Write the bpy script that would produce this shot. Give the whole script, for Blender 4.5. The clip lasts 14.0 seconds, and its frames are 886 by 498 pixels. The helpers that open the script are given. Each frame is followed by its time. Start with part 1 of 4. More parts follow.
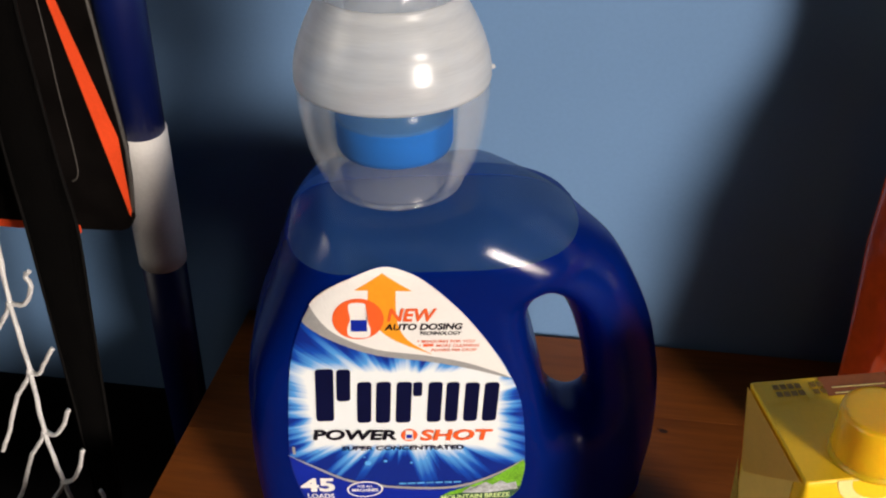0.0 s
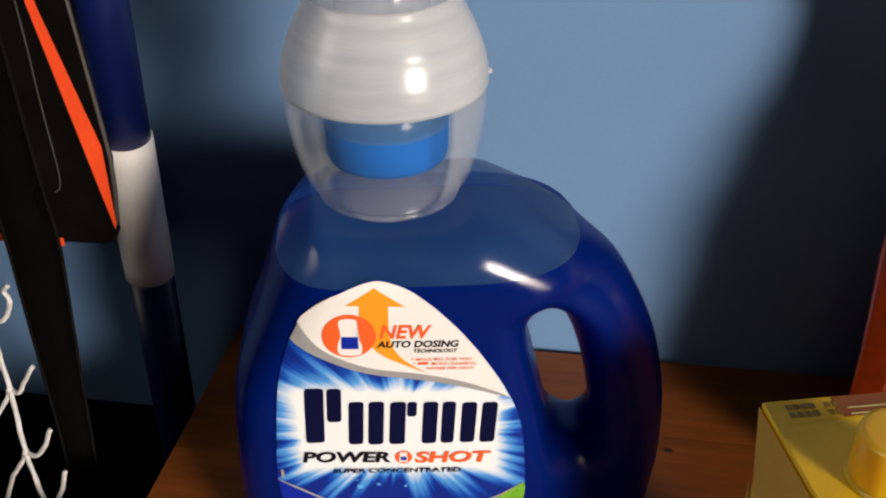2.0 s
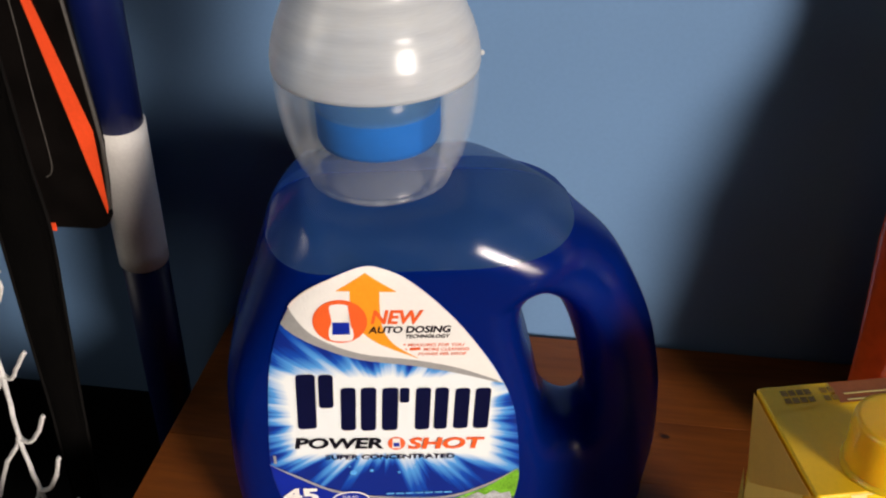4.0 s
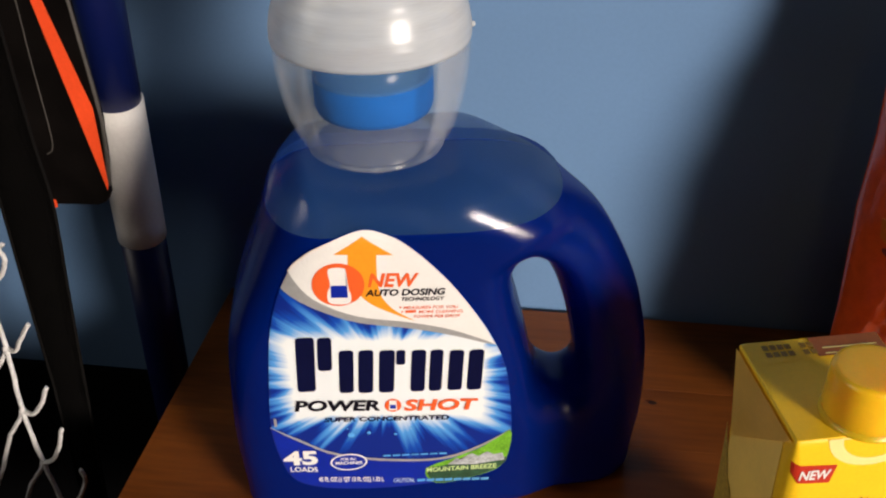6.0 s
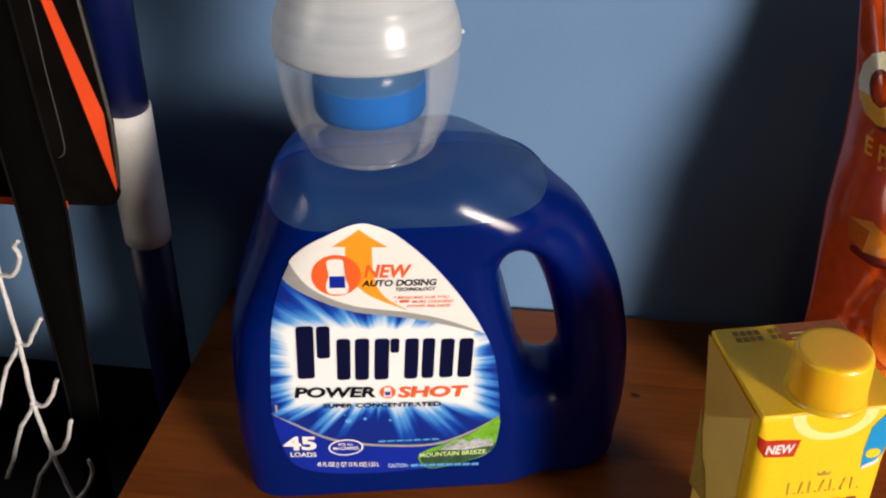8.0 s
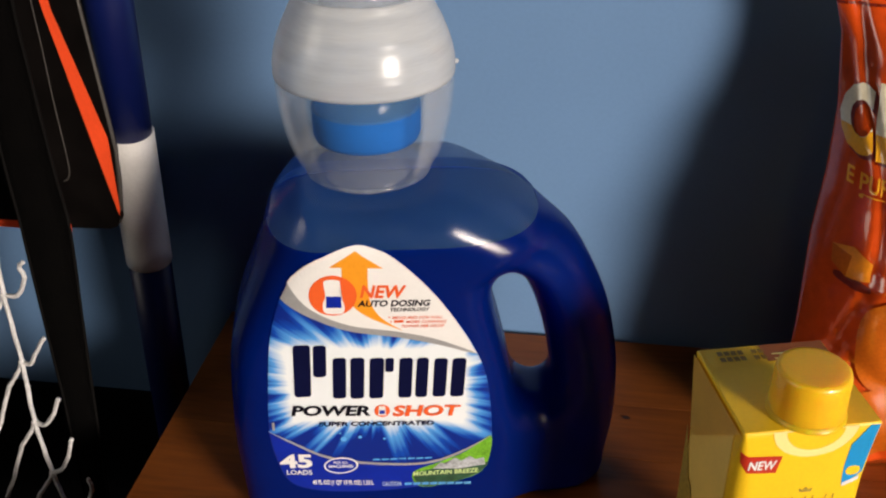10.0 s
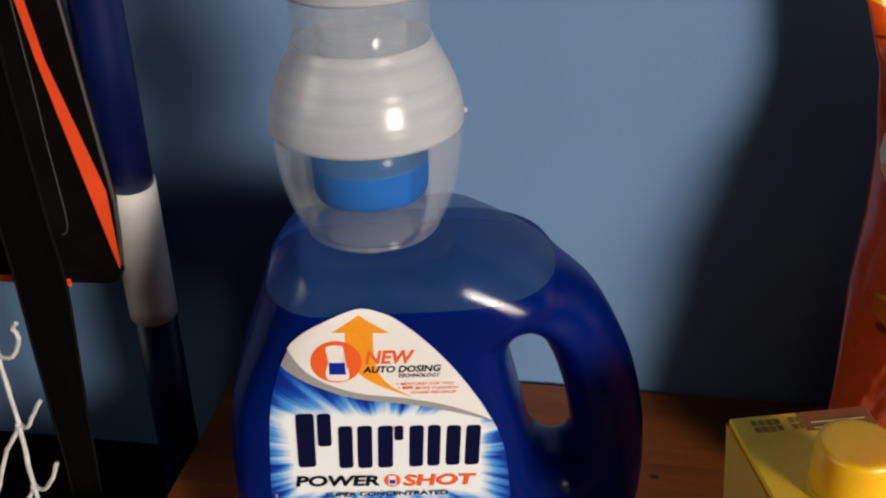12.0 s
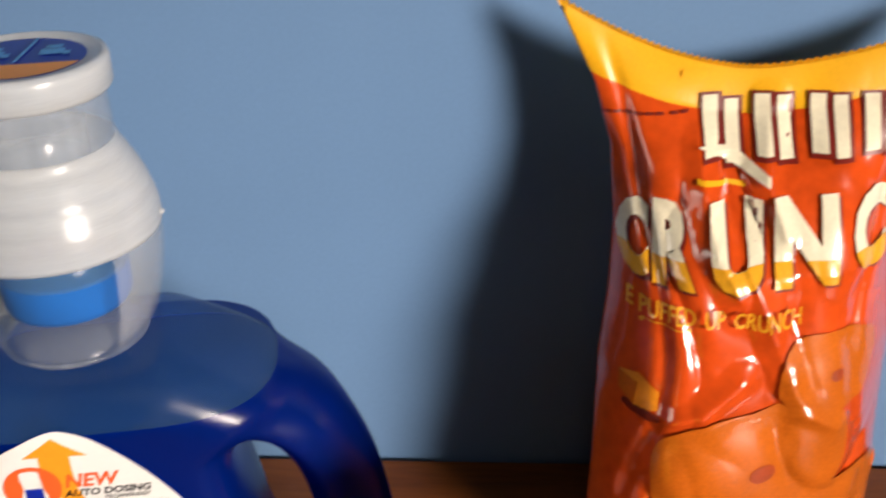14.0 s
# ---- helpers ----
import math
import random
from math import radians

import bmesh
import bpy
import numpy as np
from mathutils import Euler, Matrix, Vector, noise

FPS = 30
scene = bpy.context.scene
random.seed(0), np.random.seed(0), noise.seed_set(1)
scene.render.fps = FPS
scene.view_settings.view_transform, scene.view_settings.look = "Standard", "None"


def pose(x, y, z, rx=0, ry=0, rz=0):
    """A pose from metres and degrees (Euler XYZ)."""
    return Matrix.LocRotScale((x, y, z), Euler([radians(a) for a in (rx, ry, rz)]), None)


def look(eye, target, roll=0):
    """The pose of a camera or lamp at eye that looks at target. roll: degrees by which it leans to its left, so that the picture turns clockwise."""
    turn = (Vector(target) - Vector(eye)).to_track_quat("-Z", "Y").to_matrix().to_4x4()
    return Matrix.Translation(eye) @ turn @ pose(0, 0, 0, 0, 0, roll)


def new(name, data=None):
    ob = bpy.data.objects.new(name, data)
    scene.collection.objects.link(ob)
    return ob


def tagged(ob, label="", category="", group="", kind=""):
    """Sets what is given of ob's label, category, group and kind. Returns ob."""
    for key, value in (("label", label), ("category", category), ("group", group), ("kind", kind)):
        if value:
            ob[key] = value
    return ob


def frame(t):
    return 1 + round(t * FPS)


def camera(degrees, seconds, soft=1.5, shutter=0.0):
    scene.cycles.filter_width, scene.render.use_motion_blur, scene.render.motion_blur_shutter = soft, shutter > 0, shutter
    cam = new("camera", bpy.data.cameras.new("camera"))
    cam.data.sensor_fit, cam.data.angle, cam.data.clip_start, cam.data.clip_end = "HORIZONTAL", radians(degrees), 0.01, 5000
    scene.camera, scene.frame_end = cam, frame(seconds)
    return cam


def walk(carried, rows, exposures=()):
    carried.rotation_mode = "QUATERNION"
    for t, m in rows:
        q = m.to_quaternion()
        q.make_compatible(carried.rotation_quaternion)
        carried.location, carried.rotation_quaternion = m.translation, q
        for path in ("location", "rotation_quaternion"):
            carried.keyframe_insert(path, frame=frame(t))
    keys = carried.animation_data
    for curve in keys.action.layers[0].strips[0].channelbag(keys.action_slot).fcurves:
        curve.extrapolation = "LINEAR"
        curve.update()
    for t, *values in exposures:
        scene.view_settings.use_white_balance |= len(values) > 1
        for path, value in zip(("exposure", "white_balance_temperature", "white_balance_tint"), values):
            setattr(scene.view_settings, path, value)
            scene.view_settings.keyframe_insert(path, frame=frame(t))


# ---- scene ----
cam = camera(46.0, 14.0, soft=2.1, shutter=0.5)
PATH = [
    (0, (0.057, -0.514, 0.391), (-0.215, 1.146, -0.69), -0.5),
    (0.5, (0.059, -0.511, 0.388), (-0.227, 1.151, -0.688), -0.8),
    (1, (0.06, -0.507, 0.385), (-0.232, 1.158, -0.684), -1.0),
    (1.5, (0.058, -0.502, 0.383), (-0.223, 1.167, -0.683), -0.8),
    (2, (0.056, -0.497, 0.381), (-0.217, 1.175, -0.682), -0.6),
    (4.3, (0.06, -0.493, 0.378), (-0.218, 1.158, -0.716), -0.8),
    (4.5, (0.057, -0.496, 0.378), (-0.202, 1.153, -0.723), -0.7),
    (5, (0.059, -0.499, 0.376), (-0.208, 1.146, -0.73), -1.1),
    (5.5, (0.06, -0.504, 0.374), (-0.206, 1.147, -0.723), -1.1),
    (6, (0.06, -0.512, 0.376), (-0.193, 1.144, -0.716), -0.8),
    (6.5, (0.062, -0.517, 0.38), (-0.19, 1.137, -0.716), -0.9),
    (7, (0.063, -0.524, 0.382), (-0.185, 1.134, -0.71), -0.8),
    (9.5, (0.07, -0.553, 0.382), (-0.18, 1.151, -0.634), -0.4),
    (10, (0.07, -0.553, 0.386), (-0.179, 1.154, -0.627), -0.3),
    (10.5, (0.073, -0.548, 0.39), (-0.191, 1.156, -0.622), -0.7),
    (11, (0.078, -0.54, 0.388), (-0.221, 1.168, -0.608), -1.4),
    (11.5, (0.077, -0.528, 0.388), (-0.242, 1.179, -0.605), -1.8),
    (12, (0.073, -0.519, 0.385), (-0.234, 1.199, -0.591), -1.9),
    (12.5, (0.081, -0.506, 0.382), (-0.175, 1.224, -0.589), -1.6),
    (13, (0.11, -0.487, 0.387), (-0.102, 1.24, -0.6), -1.8),
    (13.5, (0.129, -0.475, 0.392), (-0.071, 1.258, -0.586), -2.3),
    (13.8, (0.1332, -0.4766, 0.3982), (-0.0091, 1.2658, -0.5720), -1.62),
    (14, (0.137, -0.478, 0.404), (0.048, 1.273, -0.559), -1.0),
    (14.1, (0.1390, -0.4788, 0.4070), (0.0777, 1.2767, -0.5523), -0.68),
]
EXPOSURES = [(0, 0.0), (7.0, 0.0), (9.5, 0.08), (10.0, -0.08), (10.5, -0.28), (11.0, -0.45), (11.5, -0.48), (12.0, -0.3), (12.5, -0.24), (13.0, -0.12), (13.5, 0.02), (14.0, 0.18)]
walk(cam, [(t, look(eye, target, roll)) for t, eye, target, roll in PATH], EXPOSURES)

# ---- light ----
world = bpy.data.worlds.new("world")
scene.world = world
world.use_nodes = True
world.node_tree.nodes["Background"].inputs[0].default_value = (0.30, 0.36, 0.45, 1)
world.node_tree.nodes["Background"].inputs[1].default_value = 0.02

lamp_data = bpy.data.lights.new("lamp_light", "SPOT")
lamp_data.energy, lamp_data.shadow_soft_size = 1270.0, 0.58
lamp_data.spot_size, lamp_data.spot_blend = radians(21), 1.0
lamp_data.color = (1.0, 0.865, 0.75)
lamp = new("lamp_light", lamp_data)
lamp.matrix_world = look((1.96, -1.82, 0.57), (0.25, -0.17, 0.10))

# added soft fill from the left, no known source; lifts the carton's dark side
fill_data = bpy.data.lights.new("fill_light", "AREA")
fill_data.shape, fill_data.size, fill_data.energy = "DISK", 0.7, 0.30
fill_data.color, fill_data.spread = (1.0, 0.90, 0.78), radians(42)
fill_lamp = new("fill_light", fill_data)
fill_lamp.matrix_world = look((-1.05, -0.85, 0.58), (0.17, -0.24, 0.09))


# ---- materials ----
def links(mat):
    mat.use_nodes = True
    nt = mat.node_tree
    return nt, nt.nodes, nt.links, nt.nodes["Principled BSDF"]


def surface(name, color, rough=0.5, metal=0.0, vary=0.15, scale=40.0, bump=0.05, coat=0.0, fine=600.0, stretch=(1, 1, 1), spec=0.5):
    """A surface with colour variation at two scales and a fine relief."""
    mat = bpy.data.materials.new(name)
    nt, nodes, link, bsdf = links(mat)
    coord = nodes.new("ShaderNodeTexCoord")
    mapping = nodes.new("ShaderNodeMapping")
    mapping.inputs["Scale"].default_value = stretch
    link.new(coord.outputs["Object"], mapping.inputs["Vector"])
    big, small = nodes.new("ShaderNodeTexNoise"), nodes.new("ShaderNodeTexNoise")
    big.inputs["Scale"].default_value, small.inputs["Scale"].default_value = scale, fine
    big.inputs["Detail"].default_value = 4
    for n in (big, small):
        link.new(mapping.outputs["Vector"], n.inputs["Vector"])
    both = nodes.new("ShaderNodeMix")
    both.inputs[0].default_value = 0.4
    link.new(big.outputs["Fac"], both.inputs[2])
    link.new(small.outputs["Fac"], both.inputs[3])
    ramp = nodes.new("ShaderNodeValToRGB")
    ramp.color_ramp.elements[0].position, ramp.color_ramp.elements[1].position = 0.3, 0.7
    ramp.color_ramp.elements[0].color = (*[c * (1 - vary) for c in color], 1)
    ramp.color_ramp.elements[1].color = (*[min(1, c * (1 + vary)) for c in color], 1)
    link.new(both.outputs[0], ramp.inputs["Fac"])
    link.new(ramp.outputs["Color"], bsdf.inputs["Base Color"])
    bsdf.inputs["Roughness"].default_value, bsdf.inputs["Metallic"].default_value = rough, metal
    bsdf.inputs["Coat Weight"].default_value = coat
    bsdf.inputs["Specular IOR Level"].default_value = spec
    if bump:
        relief = nodes.new("ShaderNodeBump")
        relief.inputs["Strength"].default_value, relief.inputs["Distance"].default_value = bump, 0.001
        link.new(small.outputs["Fac"], relief.inputs["Height"])
        link.new(relief.outputs["Normal"], bsdf.inputs["Normal"])
    return mat


def see_through(name, color, clear, rough=0.15, glow=0.0, vary=0.06, stretch=(1, 1, 1), gloss=1.0):
    """A hazy plastic: part of the light goes straight through, the rest meets a milky surface."""
    mat = surface(name, color, rough, vary=vary, bump=0.0, coat=gloss, stretch=stretch, spec=0.8 * gloss)
    nt, nodes, link, bsdf = links(mat)
    bsdf.inputs["Coat Roughness"].default_value = 0.2
    out = nodes["Material Output"]
    through_it, mix = nodes.new("ShaderNodeBsdfTransparent"), nodes.new("ShaderNodeMixShader")
    mix.inputs[0].default_value = clear
    body_socket = bsdf.outputs[0]
    if glow:
        milky, half = nodes.new("ShaderNodeBsdfTranslucent"), nodes.new("ShaderNodeMixShader")
        milky.inputs["Color"].default_value = (*color, 1)
        half.inputs[0].default_value = glow
        link.new(bsdf.outputs[0], half.inputs[1])
        link.new(milky.outputs[0], half.inputs[2])
        body_socket = half.outputs[0]
    link.new(body_socket, mix.inputs[1])
    link.new(through_it.outputs[0], mix.inputs[2])
    link.new(mix.outputs[0], out.inputs["Surface"])
    return mat


def wood(name, dark, light, rings=90.0):
    """Varnished pine with grain along x, each plank with its own tone."""
    mat = bpy.data.materials.new(name)
    nt, nodes, link, bsdf = links(mat)
    coord, info = nodes.new("ShaderNodeTexCoord"), nodes.new("ShaderNodeObjectInfo")
    shift = nodes.new("ShaderNodeVectorMath")
    shift.operation = "MULTIPLY_ADD"
    link.new(info.outputs["Random"], shift.inputs[0])
    shift.inputs[1].default_value = (3.1, 1.7, 2.3)
    link.new(coord.outputs["Object"], shift.inputs[2])
    mapping = nodes.new("ShaderNodeMapping")
    mapping.inputs["Scale"].default_value = (2.2, 22.0, 22.0)
    link.new(shift.outputs[0], mapping.inputs["Vector"])
    grain, fine, blotch = (nodes.new("ShaderNodeTexNoise") for _ in range(3))
    grain.inputs["Scale"].default_value, grain.inputs["Detail"].default_value = 2.2, 6
    grain.inputs["Distortion"].default_value = 0.6
    fine.inputs["Scale"].default_value, fine.inputs["Detail"].default_value = 16.0, 3
    blotch.inputs["Scale"].default_value = 9.0
    link.new(mapping.outputs[0], grain.inputs["Vector"])
    link.new(mapping.outputs[0], fine.inputs["Vector"])
    link.new(shift.outputs[0], blotch.inputs["Vector"])
    a, b = nodes.new("ShaderNodeMix"), nodes.new("ShaderNodeMix")
    a.inputs[0].default_value, b.inputs[0].default_value = 0.35, 0.3
    link.new(grain.outputs["Fac"], a.inputs[2])
    link.new(fine.outputs["Fac"], a.inputs[3])
    link.new(a.outputs[0], b.inputs[2])
    link.new(blotch.outputs["Fac"], b.inputs[3])
    ramp = nodes.new("ShaderNodeValToRGB")
    ramp.color_ramp.elements[0].position, ramp.color_ramp.elements[1].position = 0.32, 0.66
    ramp.color_ramp.elements[0].color, ramp.color_ramp.elements[1].color = (*dark, 1), (*light, 1)
    link.new(b.outputs[0], ramp.inputs["Fac"])
    link.new(ramp.outputs["Color"], bsdf.inputs["Base Color"])
    bsdf.inputs["Roughness"].default_value = 0.42
    bsdf.inputs["Coat Weight"].default_value = 0.04
    bsdf.inputs["Specular IOR Level"].default_value = 0.3
    relief = nodes.new("ShaderNodeBump")
    relief.inputs["Strength"].default_value, relief.inputs["Distance"].default_value = 0.12, 0.001
    link.new(fine.outputs["Fac"], relief.inputs["Height"])
    link.new(relief.outputs["Normal"], bsdf.inputs["Normal"])
    return mat


def burst_print(name, cx, cz):
    """The printed sheet of the label: a white flash with rays on blue."""
    mat = bpy.data.materials.new(name)
    nt, nodes, link, bsdf = links(mat)

    def math_node(op, a, b=None, c=None):
        n = nodes.new("ShaderNodeMath")
        n.operation = op
        for i, v in enumerate((a, b, c)):
            if v is None:
                continue
            if isinstance(v, (int, float)):
                n.inputs[i].default_value = v
            else:
                link.new(v, n.inputs[i])
        return n.outputs[0]

    coord, split = nodes.new("ShaderNodeTexCoord"), nodes.new("ShaderNodeSeparateXYZ")
    link.new(coord.outputs["Object"], split.inputs[0])
    dx, dz = math_node("SUBTRACT", split.outputs[0], cx), math_node("SUBTRACT", split.outputs[2], cz)
    angle = math_node("ARCTAN2", math_node("MULTIPLY", dz, 1.3), dx)
    ox = math_node("MAXIMUM", math_node("SUBTRACT", math_node("ABSOLUTE", dx), 0.0385), 0.0)
    oz = math_node("MAXIMUM", math_node("SUBTRACT", math_node("ABSOLUTE", math_node("MULTIPLY_ADD", dx, 0.06, dz)), 0.0205), 0.0)
    radius = math_node("SQRT", math_node("ADD", math_node("MULTIPLY", ox, ox), math_node("MULTIPLY", oz, oz)))
    turn = nodes.new("ShaderNodeCombineXYZ")
    link.new(math_node("COSINE", angle), turn.inputs[0])
    link.new(math_node("SINE", angle), turn.inputs[1])
    rays = nodes.new("ShaderNodeTexNoise")
    rays.inputs["Scale"].default_value, rays.inputs["Detail"].default_value = 7.5, 3
    link.new(turn.outputs[0], rays.inputs["Vector"])
    reach = math_node("MULTIPLY_ADD", math_node("POWER", rays.outputs["Fac"], 3.0), 0.125, 0.0030)
    value = math_node("SUBTRACT", 1.0, math_node("DIVIDE", math_node("SUBTRACT", radius, 0.0005), reach))
    ramp = nodes.new("ShaderNodeValToRGB")
    cr = ramp.color_ramp
    cr.elements[0].position, cr.elements[0].color = 0.0, (0.004, 0.022, 0.24, 1)
    cr.elements[1].position, cr.elements[1].color = 0.92, (0.80, 0.86, 0.90, 1)
    mid = cr.elements.new(0.30)
    mid.color = (0.006, 0.070, 0.44, 1)
    mid = cr.elements.new(0.62)
    mid.color = (0.08, 0.32, 0.74, 1)
    link.new(value, ramp.inputs["Fac"])
    link.new(ramp.outputs["Color"], bsdf.inputs["Base Color"])
    bsdf.inputs["Roughness"].default_value = 0.3
    return mat


WALL = surface("wall_paint", (0.136, 0.250, 0.445), 0.66, vary=0.05, scale=9, bump=0.008, fine=420, spec=0.25)
ROOM = surface("room_paint", (0.34, 0.34, 0.35), 0.8, vary=0.06, scale=3, bump=0.1, fine=200)
# near-black for the full shade on the lower wall
BLACKW = surface("wall_shade_black", (0.004, 0.004, 0.005), 0.85, vary=0.3, scale=20, bump=0.1, spec=0.1)
FLOORM = surface("dark_floor", (0.03, 0.028, 0.027), 0.8, vary=0.3, scale=20, bump=0.3, fine=300)
PINE = wood("varnished_pine", (0.128, 0.032, 0.005), (0.325, 0.094, 0.013))
KNOT = surface("knot_wood", (0.05, 0.014, 0.005), 0.4, vary=0.3, scale=300)
BLUE = surface("blue_detergent_plastic", (0.0002, 0.0130, 0.160), 0.24, vary=0.10, scale=18, bump=0.01, coat=0.0, fine=250, spec=0.36)
blue_nodes, blue_link, blue_bsdf = links(BLUE)[1:]
glow_through, blue_mix = blue_nodes.new("ShaderNodeBsdfTranslucent"), blue_nodes.new("ShaderNodeMixShader")
glow_through.inputs["Color"].default_value = (0.0, 0.045, 0.62, 1)
blue_mix.inputs[0].default_value = 0.30
blue_link.new(blue_bsdf.outputs[0], blue_mix.inputs[1])
blue_link.new(glow_through.outputs[0], blue_mix.inputs[2])
blue_link.new(blue_mix.outputs[0], blue_nodes["Material Output"].inputs["Surface"])
CLEAR = see_through("hazy_clear_plastic", (0.032, 0.115, 0.34), 0.72, 0.2, gloss=1.0)
FILMED = see_through("detergent_filmed_plastic", (0.003, 0.036, 0.24), 0.30, 0.25, gloss=0.35)
LIQUID = surface("blue_liquid", (0.001, 0.022, 0.20), 0.12, vary=0.05, bump=0)
DOSE = surface("light_blue_liquid", (0.0, 0.105, 0.44), 0.8, vary=0.08, scale=60, bump=0, spec=0.1)
DOMEM = see_through("clear_dome_plastic", (0.74, 0.78, 0.82), 0.79, 0.2, 0.35, gloss=0.6)
WINDOWM = see_through("clear_dome_window_plastic", (0.45, 0.65, 0.80), 0.972, 0.15, 0.2, gloss=0.8)
FROST = see_through("frosted_plastic", (0.82, 0.85, 0.87), 0.27, 0.28, 0.35, 0.18, (0.25, 0.25, 7.0), gloss=0.8)
TINT = see_through("blue_tinted_plastic", (0.16, 0.36, 0.58), 0.66, 0.2, 0.4, gloss=0.4)
CUPM = see_through("clear_cup_plastic", (0.55, 0.60, 0.65), 0.66, 0.10, 0.2, 0.35, (6.0, 6.0, 0.2))
WHITE = surface("white_print", (0.80, 0.80, 0.79), 0.35, vary=0.03, bump=0)
SILVER = surface("silver_print", (0.42, 0.43, 0.44), 0.35, metal=0.3, vary=0.12, scale=120, bump=0)
ORANGE = surface("orange_print", (0.80, 0.12, 0.025), 0.35, vary=0.05, bump=0)
AMBER = surface("amber_print", (0.85, 0.33, 0.02), 0.35, vary=0.08, scale=30, bump=0)
NAVY = surface("navy_print", (0.003, 0.005, 0.035), 0.4, vary=0.2, bump=0, spec=0.15)
BLACKP = surface("black_print", (0.006, 0.006, 0.012), 0.4, vary=0.2, bump=0, spec=0.15)
ROYAL = surface("royal_blue_print", (0.004, 0.022, 0.34), 0.3, vary=0.12, scale=60, bump=0)
SKY = surface("pale_blue_print", (0.10, 0.36, 0.75), 0.3, vary=0.25, scale=200, bump=0)
PALEB = surface("light_blue_print", (0.45, 0.60, 0.85), 0.35, vary=0.05, bump=0)
GREEN = surface("green_print", (0.16, 0.42, 0.03), 0.35, vary=0.55, scale=110, bump=0, fine=900)
FOREST = surface("dark_green_print", (0.03, 0.085, 0.045), 0.4, vary=0.5, scale=160, bump=0, fine=900)
ROCK = surface("grey_print", (0.42, 0.45, 0.48), 0.4, vary=0.5, scale=260, bump=0, fine=900)
LIME = surface("pale_green_print", (0.62, 0.80, 0.34), 0.4, vary=0.05, bump=0)
YELLOW = surface("yellow_carton", (0.94, 0.60, 0.016), 0.38, vary=0.06, scale=50, bump=0.03)
YCAP = surface("yellow_cap_plastic", (0.94, 0.53, 0.014), 0.36, vary=0.04, scale=60, bump=0.02, coat=0.1)
ycap_bsdf = links(YCAP)[3]
ycap_bsdf.inputs["Subsurface Weight"].default_value = 0.7
ycap_bsdf.inputs["Subsurface Radius"].default_value = (1.0, 0.6, 0.1)
ycap_bsdf.inputs["Subsurface Scale"].default_value = 0.012
# carton yellow made paler, bounced table light put into the colour
SIDEY = surface("bounce_lit_yellow_carton", (0.92, 0.66, 0.14), 0.42, vary=0.06, scale=50, bump=0.03)
PALE = surface("pale_yellow_print", (0.88, 0.78, 0.30), 0.4, vary=0.04, bump=0)
BROWN = surface("brown_print", (0.30, 0.09, 0.025), 0.4, vary=0.15, scale=150, bump=0)
REDP = surface("red_print", (0.55, 0.035, 0.015), 0.4, vary=0.1, bump=0)
CYAN = surface("cyan_print", (0.01, 0.30, 0.66), 0.35, vary=0.06, bump=0)
FAINT = surface("faint_date_ink", (0.30, 0.17, 0.02), 0.5, vary=0.3, scale=500, bump=0)
INK = surface("dark_ink", (0.40, 0.28, 0.04), 0.5, vary=0.3, scale=500, bump=0)
FOIL = surface("red_orange_bag_film", (0.62, 0.070, 0.008), 0.18, vary=0.25, scale=22, bump=0.06, coat=0.9, fine=160)
FOILY = surface("yellow_bag_film", (0.84, 0.42, 0.012), 0.28, vary=0.1, scale=40, bump=0.08, coat=0.3)
CREAM = surface("cream_bag_print", (0.82, 0.75, 0.56), 0.22, vary=0.12, scale=60, bump=0.03, coat=0.8)
GOLD = surface("golden_bag_print", (0.82, 0.38, 0.02), 0.24, vary=0.15, scale=60, bump=0.03, coat=0.7)
CRACKER = surface("cracker_print", (0.52, 0.115, 0.008), 0.24, vary=0.22, scale=30, bump=0.05, coat=0.6)
GOLDEN = surface("cheese_print", (0.74, 0.24, 0.012), 0.3, vary=0.15, scale=60, bump=0.03, coat=0.4)
SHADOWR = surface("baked_hole_print", (0.33, 0.045, 0.006), 0.35, vary=0.3, scale=90, bump=0, coat=0.3)
SHADOWP = surface("dark_red_print", (0.16, 0.012, 0.006), 0.35, vary=0.2, bump=0)
POLEB = surface("blue_pole_paint", (0.002, 0.007, 0.070), 0.4, vary=0.12, scale=30, bump=0.03)
POLEW = surface("white_pole_tape", (0.80, 0.79, 0.77), 0.55, vary=0.08, scale=50, bump=0.12)
PANEL = surface("black_smoked_panel", (0.004, 0.0032, 0.003), 0.45, vary=0.5, scale=50, bump=0.04, spec=0.1)
STRIPE = surface("orange_stripe_paint", (0.90, 0.085, 0.02), 0.45, vary=0.08, scale=60, bump=0.03)
EDGE = surface("grey_panel_edge", (0.055, 0.05, 0.045), 0.4, vary=0.2, scale=80, bump=0.03)
STRAP = surface("black_strap_cloth", (0.003, 0.0026, 0.0025), 0.9, vary=0.4, scale=90, bump=0.2, fine=900, spec=0.12)
CORD = surface("white_net_cord", (0.74, 0.74, 0.74), 0.75, vary=0.2, scale=400, bump=0.8, fine=1500)


# ---- mesh tools ----
def finish(name, bm, material, parent=None, label="", smooth=True):
    me = bpy.data.meshes.new(name)
    bmesh.ops.recalc_face_normals(bm, faces=bm.faces) if len(bm.faces) < 60000 else None
    bm.to_mesh(me)
    bm.free()
    for m in material if isinstance(material, (list, tuple)) else [material]:
        me.materials.append(m)
    me.polygons.foreach_set("use_smooth", [smooth] * len(me.polygons))
    ob = new(name, me)
    if parent:
        ob.parent = parent
    if label:
        ob["label"] = label
    return ob


def part(name, bm, material, parent, label="", smooth=True):
    return finish(name, bm, material, parent, label, smooth)


